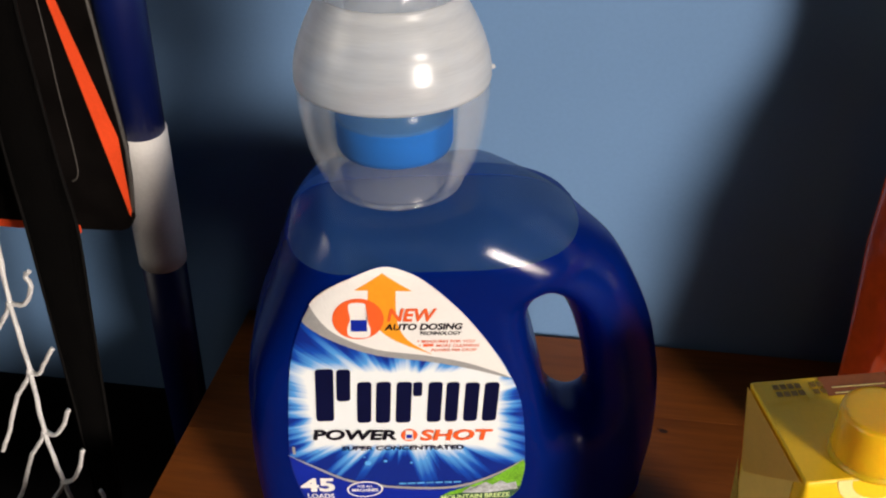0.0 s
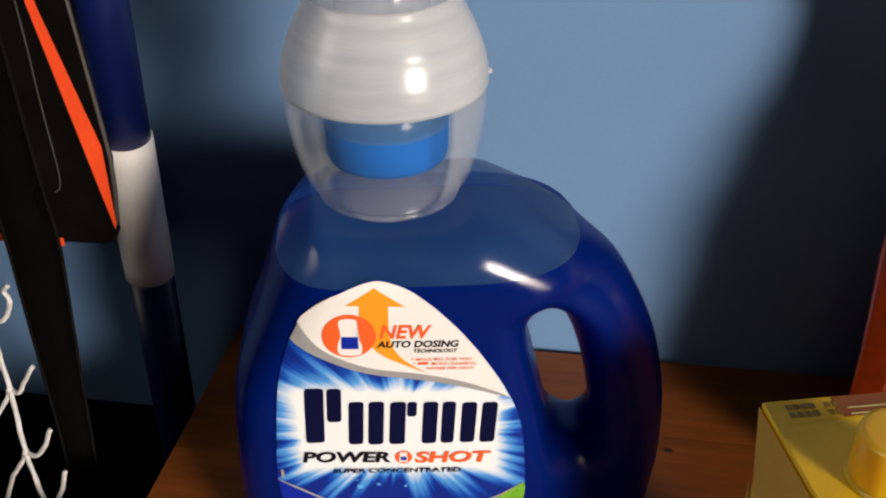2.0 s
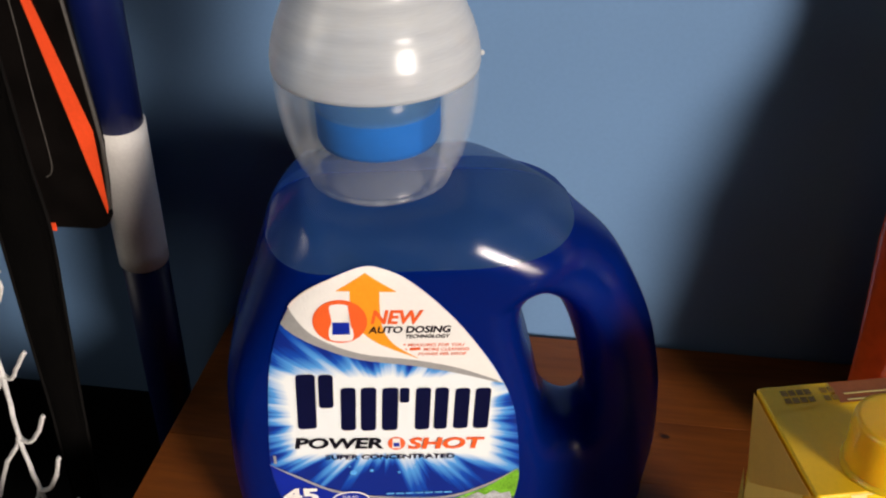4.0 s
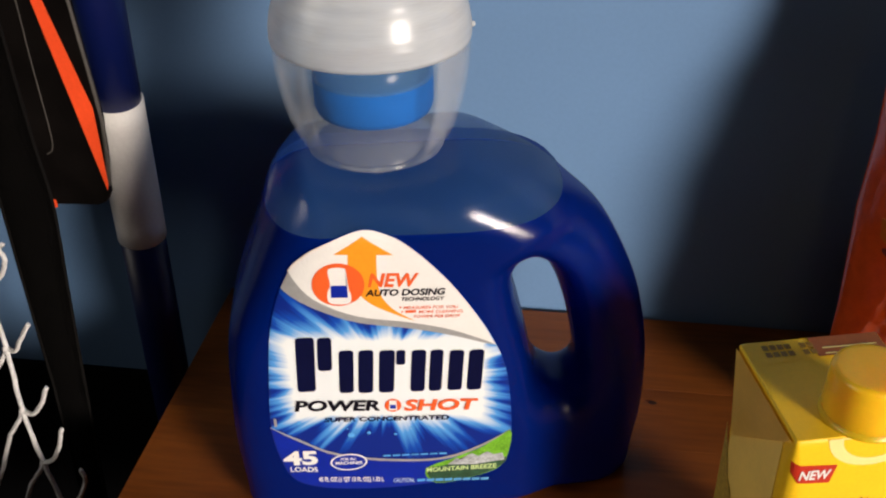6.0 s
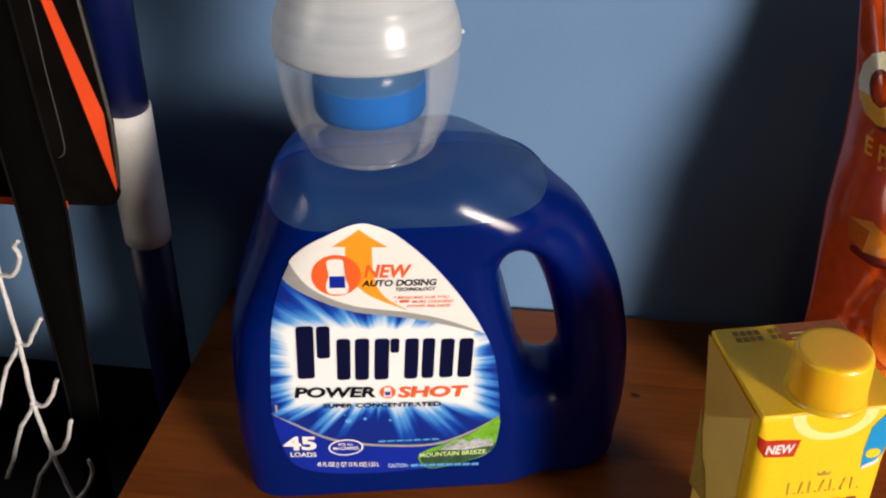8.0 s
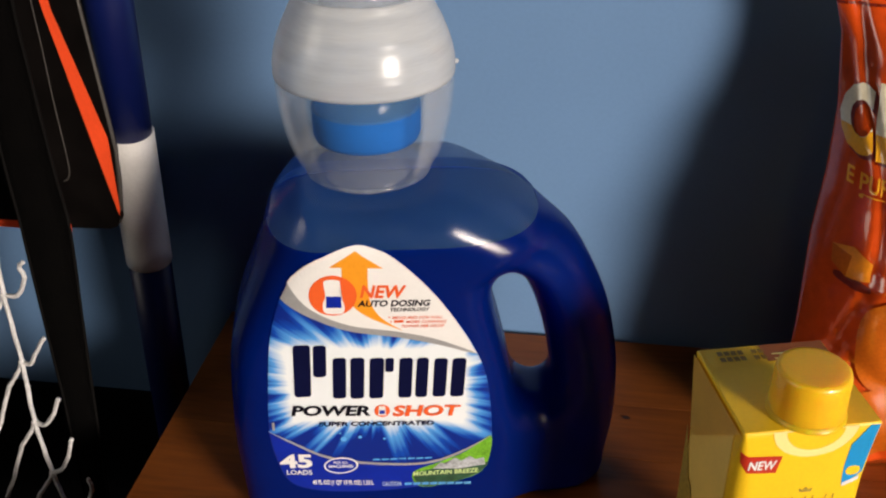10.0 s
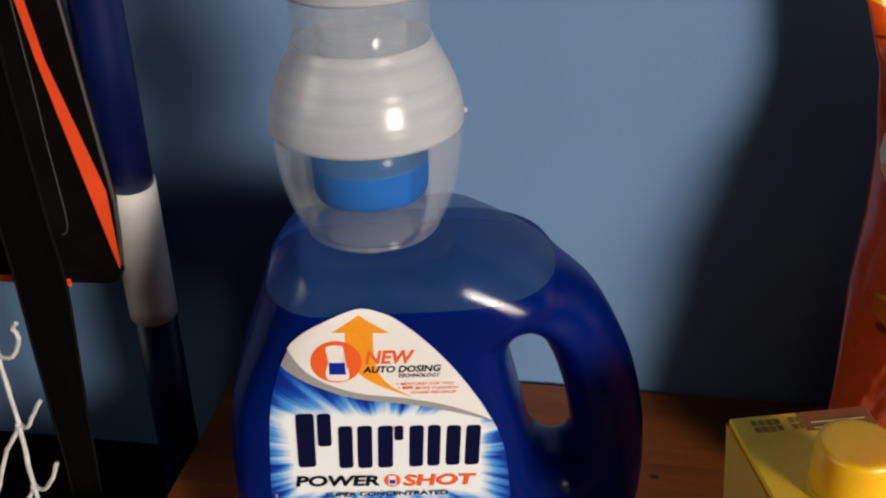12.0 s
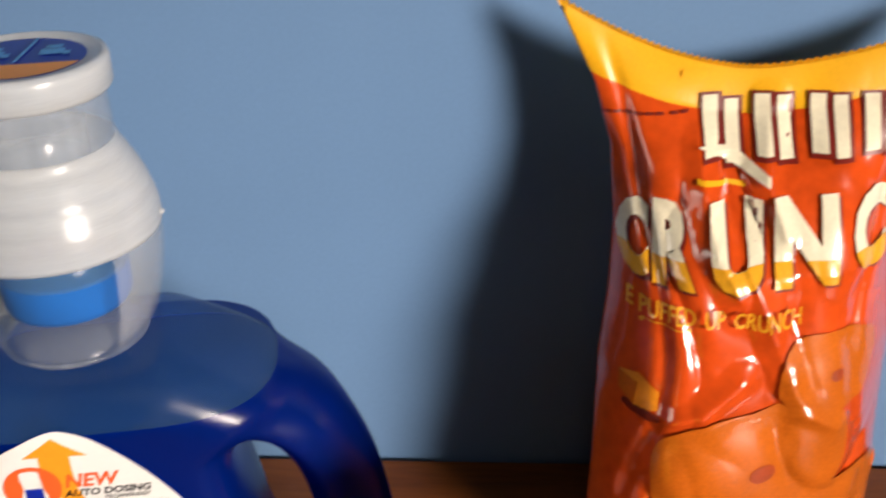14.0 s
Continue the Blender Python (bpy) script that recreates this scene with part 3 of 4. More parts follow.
def build_label():
    sheet = laid(finer(flat_shape(curve2(LABEL_OUT, 4, True), 0), 0.0025), bottle_front, 0.0)
    label = part("label", sheet, burst_print("burst_print", 0.0, 0.0905), bottle, "printed label with a white flash on blue")

    def art(name, outline, material, lift, note="", cuts=2):
        return part(name, laid(finer(flat_shape(outline, 0), 0.004), bottle_front, lift * 0.6), material, label, note, smooth=False)

    def words(text, x, z, w, h, material, lift=0.0017, slope=-0.05, italic=0.0, bold=0.0):
        return part("lettering", laid(finer(letters(text, x / 1000, z / 1000, w / 1000, h / 1000, slope, italic, bold), 0.004), bottle_front, lift * 0.6), material, label, smooth=False)

    top = [(-40, 142), (-33.1, 154.7), (-23.1, 162.7), (-8.8, 168.2), (0.5, 167.0), (9.7, 161.6), (23.7, 145.5), (36, 126.1), (45.3, 107.0)]
    art("silver_band", curve2(top) + curve2([(45.3, 106.6), (27.5, 113.5), (10.4, 118.6), (-11.5, 123.5), (-27.6, 131.8), (-40.2, 141.6)])[1:-1], SILVER, 0.0005, "silver edge below the white field")
    art("white_field", curve2([(-36.5, 150.2)] + top[1:]) + curve2([(44.8, 107.8), (27.5, 116.6), (10.4, 122.0), (-11.5, 127.0), (-27.6, 136.8), (-36.4, 149.6)])[1:-1], WHITE, 0.0007, "white upper field of the label")
    left, right = curve2([(-12.8, 159.4), (-13.0, 150), (-11, 141), (-4, 132), (11.5, 122.9)]), curve2([(-2.0, 158.0), (-2.2, 148), (-1.2, 138), (3.2, 130), (11.7, 123.0)])
    bm = bmesh.new()
    rows = [[bm.verts.new((x0 + (x1 - x0) * k / 4, 0, z0 + (z1 - z0) * k / 4)) for k in range(5)] for (x0, z0), (x1, z1) in zip(left, right)]
    for q, t in zip(rows, rows[1:]):
        for k in range(4):
            bm.faces.new((q[k], q[k + 1], t[k + 1], t[k]))
    arrow = part("arrow", laid(bm, bottle_front, 0.0006), AMBER, label, "amber upward arrow", smooth=False)
    part("arrowhead", laid(finer(flat_shape(mm([(-7.0, 166.2), (-18.2, 158.8), (4.4, 157.2)]), 0), 0.004), bottle_front, 0.00065), AMBER, label, smooth=False)
    art("disc", mm(ellipse(-17.4, 143.8, 10.2, 10.8)), ORANGE, 0.0016, "orange disc with a small bottle")
    art("tiny_bottle", curve2([(-21.5, 135), (-21.8, 140), (-20.5, 144), (-21, 151), (-19, 152.5), (-15, 152.2), (-14, 150.5), (-14.6, 144), (-12.8, 139.5), (-13.2, 134.6), (-17, 133.8)], 3, True), WHITE, 0.0018)
    art("tiny_dose", mm([(-20.6, 137.5), (-14, 137.2), (-14, 143.4), (-20.3, 143.7)]), ROYAL, 0.0020)
    words("NEW", -6.0, 141.9, 18.6, 6.9, ORANGE, italic=0.22, bold=0.03)
    words("AUTO DOSING", -7.2, 137.2, 31, 3.5, BLACKP, slope=-0.035, italic=0.2, bold=0.03)
    words("TECHNOLOGY", 6.6, 133.9, 17.0, 2.0, BLACKP, slope=-0.035, italic=0.2, bold=0.022)
    words("MEASURES FOR YOU", 7.6, 129.6, 21.5, 1.5, ORANGE, slope=-0.04, italic=0.2, bold=0.004)
    words("MORE CLEANING", 13.6, 127.0, 17.5, 1.5, ORANGE, slope=-0.04, italic=0.2, bold=0.004)
    words("POWER PER DROP", 11.5, 124.6, 18.5, 1.5, ORANGE, slope=-0.04, italic=0.2, bold=0.004)
    for x, z, w in ((6.0, 130.2, 0.8), (6.6, 127.8, 0.8), (8.3, 127.4, 4.2)):
        art("text_bar", mm(quad_bar(x, z, x + w, z + (1.4 if w > 1 else 0.7))), ORANGE, 0.0014, cuts=0)
    # the maker's mark as a row of plain dark bars
    def lozenge(x0, x1, z0, z1, lean):
        c, pts = min(0.3 * (x1 - x0), 1.6), []
        for cx, cz, a0 in ((x1 - c, z1 - c, 0), (x0 + c, z1 - c, 90), (x0 + c, z0 + c, 180), (x1 - c, z0 + c, 270)):
            pts += [(cx + c * math.cos(radians(a0 + d)) + lean * (cz - z0), cz + c * math.sin(radians(a0 + d))) for d in (0, 30, 60, 90)]
        return pts

    for x0, x1, z0, z1 in ((-38.2, -30.6, 85.6, 116.8), (-28.8, -23.0, 97.4, 116.2), (-20.8, -14.8, 83.6, 108.4), (-12.8, -6.6, 83.0, 108.0), (-4.2, 2.2, 82.6, 107.4),
                           (3.6, 7.4, 98.6, 107.0), (9.2, 15.2, 82.2, 106.6), (17.0, 22.4, 82.0, 106.2), (25.0, 31.0, 81.8, 105.4), (33.2, 39.4, 81.4, 105.0)):
        art("mark", mm(lozenge(x0, x1, z0, z1, 0.05)), NAVY, 0.0011, cuts=1)
    words("POWER", -40.6, 74.0, 36.6, 6.6, BLACKP, slope=-0.065, italic=0.2, bold=0.035)
    words("SHOT", 6.0, 70.6, 31.0, 7.0, ORANGE, slope=-0.05, italic=0.2, bold=0.035)
    art("disc", mm(ellipse(1.5, 74.4, 3.6, 4.0, 24)), ORANGE, 0.0011, cuts=1)
    art("tiny_bottle", mm([(-0.4, 71.6), (3.2, 71.4), (3, 77.4), (0, 77.6)]), WHITE, 0.0013, cuts=0)
    art("tiny_dose", mm([(0.2, 72.6), (2.7, 72.5), (2.7, 74.8), (0.2, 74.9)]), ROYAL, 0.0015, cuts=0)
    words("SUPER CONCENTRATED", -28.5, 66.6, 54, 2.8, NAVY, slope=-0.05, italic=0.15, bold=0.02, lift=0.0024)
    for x, z, r in ((-39.6, 66.6, 1.1), (-17.4, 57.0, 1.5), (-9.6, 57.8, 0.9), (2.0, 55.9, 0.7), (-18.8, 61.0, 0.5), (9, 60, 0.6)):
        art("bubble", mm(ellipse(x, z, r, r, 16)), SKY, 0.0009, cuts=0)
    art("text_bar", mm(quad_bar(-50.2, 65, -49, 70)), SILVER, 0.0009, cuts=0)
    low = [(-52.2, 64.3), (-40.5, 54.5), (-25.7, 44.3), (-4.5, 38.5), (21.5, 36.9), (38.9, 43.5), (53.2, 54.6)]
    art("blue_foot", curve2(low) + curve2([(53, 40.2), (49.3, 30.2), (39.6, 24.6), (6, 19.9), (-22, 20.5), (-38.8, 24.8), (-46.2, 32.4), (-50, 46)], 4), ROYAL, 0.0005, "royal blue foot of the label")
    art("swoosh", curve2(low) + curve2([(x, z + (0.3 if i in (0, 6) else 1.6)) for i, (x, z) in enumerate(low)][::-1]), SILVER, 0.0010, "silver curved line")
    art("meadow", curve2([(53.1, 54.2), (45, 47.6), (38.9, 43.0), (29, 38.2), (15, 31), (20, 20.6), (39.6, 24.6), (49.3, 30.2), (52.8, 40.2)], 4, True), GREEN, 0.0008, "green meadow printed on the label")
    art("forest", curve2([(15.5, 30.6), (22, 32.6), (30, 34.2), (38, 33.6), (46, 35.2), (52.2, 36), (49.0, 30.4), (39.4, 24.9), (20.4, 21.0)], 4, True), FOREST, 0.0011, "dark printed forest")
    art("mountains", mm([(25, 33.4), (29, 37.6), (32, 36), (36, 40.4), (39, 38), (43, 41.0), (46, 38.6), (50, 39.6), (51, 34.6), (38, 32.6)]), ROCK, 0.0013, "pale printed mountains", cuts=1)
    words("45", -48.6, 39.3, 15.4, 9.6, WHITE, slope=-0.05, bold=0.04)
    words("LOADS", -46.0, 34.8, 12.2, 3.3, WHITE, slope=-0.09, bold=0.02)
    art("seal", mm(ellipse(-19.6, 39.0, 8.3, 5.6, 32)), WHITE, 0.0011, "oval seal", cuts=1)
    art("seal_field", mm(ellipse(-19.6, 39.0, 7.5, 4.8, 32)), ROYAL, 0.0013, cuts=1)
    words("FOR ALL", -23.0, 40.6, 7.0, 1.7, WHITE, 0.0016, bold=0.02)
    words("MACHINES", -25.6, 37.8, 12.0, 2.2, WHITE, 0.0016, bold=0.02)
    words("45 FL OZ (1 QT 13 FL OZ) 1.33 L", -34.0, 25.9, 29.6, 4.1, WHITE, slope=-0.085, bold=0.03)
    words("CAUTION:", 0.0, 23.0, 9.6, 3.0, PALEB, slope=-0.06, bold=0.01)
    for i in range(8):
        art("text_bar", mm(quad_bar(11 + i * 4.2, 22.6 - i * 0.22, 14.6 + i * 4.2, 24.3 - i * 0.22)), SKY, 0.0012, cuts=0)
    for i in range(7):
        art("text_bar", mm(quad_bar(-4 + i * 4.2, 41.4 - i * 0.1, -0.6 + i * 4.2, 42.4 - i * 0.1)), SKY, 0.0012, cuts=0)
    words("MOUNTAIN BREEZE", 15.4, 29.0, 32, 3.1, LIME, slope=0.008, bold=0.02)


build_label()


# ---- the drink carton ----
def build_carton():
    thing = base("drink_carton", pose(0.1563, -0.2085, 0, 0, 0, 15.5), "bright yellow drink carton with yellow screw cap on the table", "carton")
    a, b, H = 0.0272, 0.0268, 0.1305
    prof = [(0.0, 0.0012), (0.004, 0.0025), (0.020, 0.0062), (0.060, 0.0080), (0.100, 0.0070), (0.116, 0.0048), (0.1270, 0.0018), (H - 0.0008, 0.0011), (H, 0.0016)]
    bm = bmesh.new()
    rings = []
    for k, (z, c) in enumerate(prof):
        inset = 0.0006 if k == len(prof) - 1 else 0.0
        ring = []
        for sx, sy, a0 in ((1, -1, 270), (1, 1, 0), (-1, 1, 90), (-1, -1, 180)):
            ring += [bm.verts.new((sx * (a - c - inset) + c * math.cos(radians(a0 + d)), sy * (b - c - inset) + c * math.sin(radians(a0 + d)), z)) for d in (0, 18, 36, 54, 72, 90)]
        rings.append(ring)
    for q, t in zip(rings, rings[1:]):
        for i in range(24):
            bm.faces.new((q[i], q[(i + 1) % 24], t[(i + 1) % 24], t[i]))
    bm.faces.new(rings[0][::-1])
    bm.faces.new(rings[-1])
    body = part("body", bm, YELLOW, thing, "yellow laminated card")
    body.data.polygons[len(body.data.polygons) - 1].use_smooth = False
    chamfer = lambda z: float(np.interp(z, [p[0] for p in prof], [p[1] for p in prof]))
    bend = lambda x, c: c - math.sqrt(max(0.0, c * c - max(0.0, abs(x) - a + c) ** 2))
    front = lambda xs, zs: [-b + bend(x, chamfer(z)) for x, z in zip(xs, zs)]

    def art(name, outline, material, lift=0.0003, note=""):
        return part(name, laid(flat_shape(outline, 2), front, lift), material, thing, note, smooth=False)

    # top panel: brown strip, date code, fold
    def top(name, pts, material, lift, note=""):
        t = bmesh.new()
        t.faces.new([t.verts.new((x, y, H + lift)) for x, y in pts])
        return part(name, t, material, thing, note, smooth=False)

    top("brown_panel", [(-0.001, b - 0.012), (a - 0.001, b - 0.012), (a - 0.001, b - 0.001), (-0.001, b - 0.001)], BROWN, 0.0004, "brown printed panel on the top")
    top("pale_panel", [(-a + 0.002, b - 0.014), (-0.002, b - 0.012), (-0.002, b - 0.001), (-a + 0.002, b - 0.001)], YELLOW, 0.0003)
    for i in range(7):
        x = -a + 0.007 + i * 0.0029
        for y in (b - 0.0105, b - 0.0065):
            if (i * 3 + int(y * 1e4)) % 5:
                top("text_bar", [(x, y), (x + 0.0022, y), (x + 0.0022, y + 0.0028), (x, y + 0.0028)], FAINT, 0.0006)
    for y in (0.019, 0.0222):
        top("text_bar", [(0.002, y - 0.0035), (a - 0.004, y - 0.0035), (a - 0.004, y - 0.0028), (0.002, y - 0.0028)], PALE, 0.0007)
    # left face and flap take the paler yellow that stands in for bounced light
    cheek = box(-a - 0.0004, -a + 0.001, -b + 0.0075, b - 0.0075, 0.004, 0.124)
    part("bounce_lit_side", cheek, SIDEY, thing, "yellow side face, coloured paler for bounced light", smooth=False)
    ear = bmesh.new()
    flap = [ear.verts.new(q) for q in ((-a - 0.0012, -b + 0.0012, H - 0.0012), (-a - 0.0012, b - 0.0012, H - 0.0012), (-a - 0.0022, b * 0.62, 0.0985), (-a - 0.0024, b * 0.5, 0.0965))]
    ear.faces.new(flap)
    bmesh.ops.solidify(ear, geom=ear.faces[:], thickness=0.0010)
    part("ear", ear, SIDEY, thing, "folded triangular flap", smooth=False)
    side = bmesh.new()
    side.faces.new([side.verts.new((-a - 0.0008, y, z)) for y, z in ((b - 0.004, 0.095), (b - 0.012, 0.072), (b - 0.016, 0.070), (b - 0.022, 0.055), (b - 0.004, 0.050))])
    part("side_print", side, INK, thing, "dark print on the side", smooth=False)
    # cap with its base flange and spout
    cx, cy = 0.001, -0.0165
    m = Matrix.Translation((cx, cy, H))
    flange = lathe([(0.0150, 0.0), (0.0150, 0.0008), (0.0145, 0.0014), (0.0135, 0.0026)], 40)
    flange.transform(m)
    part("flange", flange, YCAP, thing, "yellow base of the cap")
    bm = bmesh.new()
    n, rings = 96, []
    for r, z, rib in ((0.0141, 0.0022, 1), (0.0139, 0.0180, 1), (0.0136, 0.0196, 0), (0.0128, 0.0203, 0), (0.0118, 0.0204, 0), (0.0100, 0.0204, 0)):
        rings.append([bm.verts.new(((r + 0.0002 * rib * (i % 2)) * math.cos(2 * math.pi * i / n), (r + 0.0002 * rib * (i % 2)) * math.sin(2 * math.pi * i / n), z)) for i in range(n)])
    for r, s in zip(rings, rings[1:]):
        for i in range(n):
            bm.faces.new((r[i], r[(i + 1) % n], s[(i + 1) % n], s[i]))
    bm.faces.new(rings[-1])
    bm.transform(m)
    part("cap", bm, YCAP, thing, "yellow ribbed screw cap")
    art("tongue", [(-0.016, H - 0.0005), (0.018, H - 0.0005)] + [(0.001 + 0.0165 * math.cos(radians(t)), H - 0.001 + 0.013 * math.sin(radians(t))) for t in range(0, -181, -12)], PALE, 0.0004, "pale printed tongue below the cap")
    art("tongue_core", [(0.001 + 0.0115 * math.cos(radians(t)), H - 0.001 + 0.0095 * math.sin(radians(t))) for t in range(0, -181, -12)], YELLOW, 0.0006)
    art("banner", [(-0.0268, 0.1205), (-0.0240, 0.1190), (-0.0105, 0.1180), (-0.0121, 0.1098), (-0.0235, 0.1106), (-0.0262, 0.1150)], REDP, 0.0005, "red banner near the edge")
    part("lettering", laid(letters("NEW", -0.0236, 0.1122, 0.0108, 0.0045, -0.03, 0.1, 0.03), front, 0.0009), WHITE, thing, smooth=False)
    art("cyan_panel", [(0.0165, 0.1205), (0.0225, 0.1295), (0.0262, 0.1295), (0.0240, 0.106), (0.0160, 0.1005), (0.0155, 0.110)], CYAN, 0.0004, "bright blue panel")
    art("cyan_disc", ellipse(0.0195, 0.1075, 0.0030, 0.0024, 20), YELLOW, 0.0006)
    art("cyan_bar", [(0.0163, 0.1015), (0.0228, 0.1045), (0.0228, 0.1025), (0.0163, 0.0995)], WHITE, 0.0006)
    art("crown", [(-0.0005, 0.0985), (-0.0012, 0.1005), (0.0005, 0.0995), (0.0017, 0.1010), (0.003, 0.0995), (0.0046, 0.1005), (0.004, 0.0985)], INK, 0.0006)
    for i, w in enumerate((0.0034, 0.0026, 0.0034, 0.0034, 0.0024, 0.0010, 0.0034)):
        x = -0.0115 + i * 0.0042
        art("mark", [(x, 0.0900), (x + 0.0005, 0.0900), (x + 0.0005 + (0.0012 if i % 2 else -0.0002), 0.0962), (x + (0.0012 if i % 2 else -0.0002), 0.0962)], INK, 0.0006)
        art("mark", [(x + w - 0.0006, 0.0900), (x + w, 0.0900), (x + w, 0.0908), (x + w - 0.0012, 0.0908)], INK, 0.0006)
    for i in range(6):
        art("mark", quad_bar(-0.0175 + i * 0.0062, 0.0800, -0.0135 + i * 0.0062, 0.0855), BROWN, 0.0006)


build_carton()


# ---- the snack bag ----
BAG_X, BAG_H = 0.2525, 0.249


BAG_CREASES = (((0.247, 0.180), (0.258, 0.156), (0.2700, 0.128), (0.278, 0.114), (0.296, 0.102)), ((0.2275, 0.224), (0.2290, 0.207), (0.2340, 0.186), (0.2440, 0.168)),
               ((0.2130, 0.112), (0.2300, 0.117), (0.2480, 0.130)), ((0.2600, 0.236), (0.2560, 0.212), (0.2640, 0.190)))


def bag_half(v):
    return float(np.interp(v, [0, 0.2, 0.3, 0.5, 0.62, 0.75, 0.85, 0.92, 1.0], [0.068, 0.0668, 0.0655, 0.0645, 0.0610, 0.0594, 0.062, 0.070, 0.087]))


def bag_thick(v):
    return float(np.interp(v, [0, 0.04, 0.15, 0.45, 0.7, 0.85, 0.93, 1.0], [0.026, 0.035, 0.042, 0.046, 0.040, 0.022, 0.006, 0.001]))


def bag_mid(v):
    return float(np.interp(v, [0, 0.3, 0.7, 1.0], [-0.072, -0.064, -0.048, -0.030]))


def bag_point(s, v, side):
    """side -1: the front film, 1: the back film."""
    x = BAG_X + s * bag_half(v) * (1.24 if s > 0 else 1.0)
    z = v * BAG_H + 0.031 * abs(s) ** 1.7 * max(0, (v - 0.75) / 0.25) ** 1.5
    bulge = bag_thick(v) * (1 - abs(s) ** 3.6)
    w = noise.noise(Vector((x * 26, z * 13, side * 3.0))) * 0.0060 + noise.noise(Vector((x * 70 + z * 45, z * 30, 7 + side))) * 0.0012
    crease = 0.0028 * math.exp(-((abs(s) - 0.72 - 0.12 * math.sin(9 * v)) / 0.05) ** 2) * (0.4 + v)
    for k, (size, deep) in enumerate(((11.0, 0.0034), (23.0, 0.0006))):
        n = noise.noise(Vector((x * size * 1.6 + z * size * 0.9, z * size - x * size * 0.5, 11.0 + k + side)))
        w -= deep * (1 - min(1, abs(n) * 3.2)) ** 2
    if side < 0:
        for line in BAG_CREASES:
            for (ax, az), (bx, bz) in zip(line, line[1:]):
                k = min(1, max(0, ((x - ax) * (bx - ax) + (z - az) * (bz - az)) / ((bx - ax) ** 2 + (bz - az) ** 2)))
                far = math.hypot(x - ax - k * (bx - ax), z - az - k * (bz - az))
                if far < 0.009:
                    w = max(w, w * 0.4 + 0.0042 * (1 - far / 0.009) ** 1.3)
    fade = (1 - abs(s) ** 6) * min(1, (1 - v) * 9)
    y = bag_mid(v) + 0.27 * (1 - v * v) * (x - BAG_X) + side * (bulge + (w - crease) * fade)
    return Vector((x, min(y, -0.004), z))


def bag_front(x, z):
    v = min(max(z / BAG_H, 0), 1)
    s = 0.0
    for _ in range(3):
        s = max(-0.999, min(0.999, (x - BAG_X) / bag_half(v) / (1.24 if x > BAG_X else 1.0)))
        v = min(max((z - 0.031 * abs(s) ** 1.7 * max(0, (v - 0.75) / 0.25) ** 1.5) / BAG_H, 0), 1)
    return bag_point(s, v, -1).y - 0.0009


def bag_fronts(xs, zs):
    return [bag_front(x, z) for x, z in zip(xs, zs)]


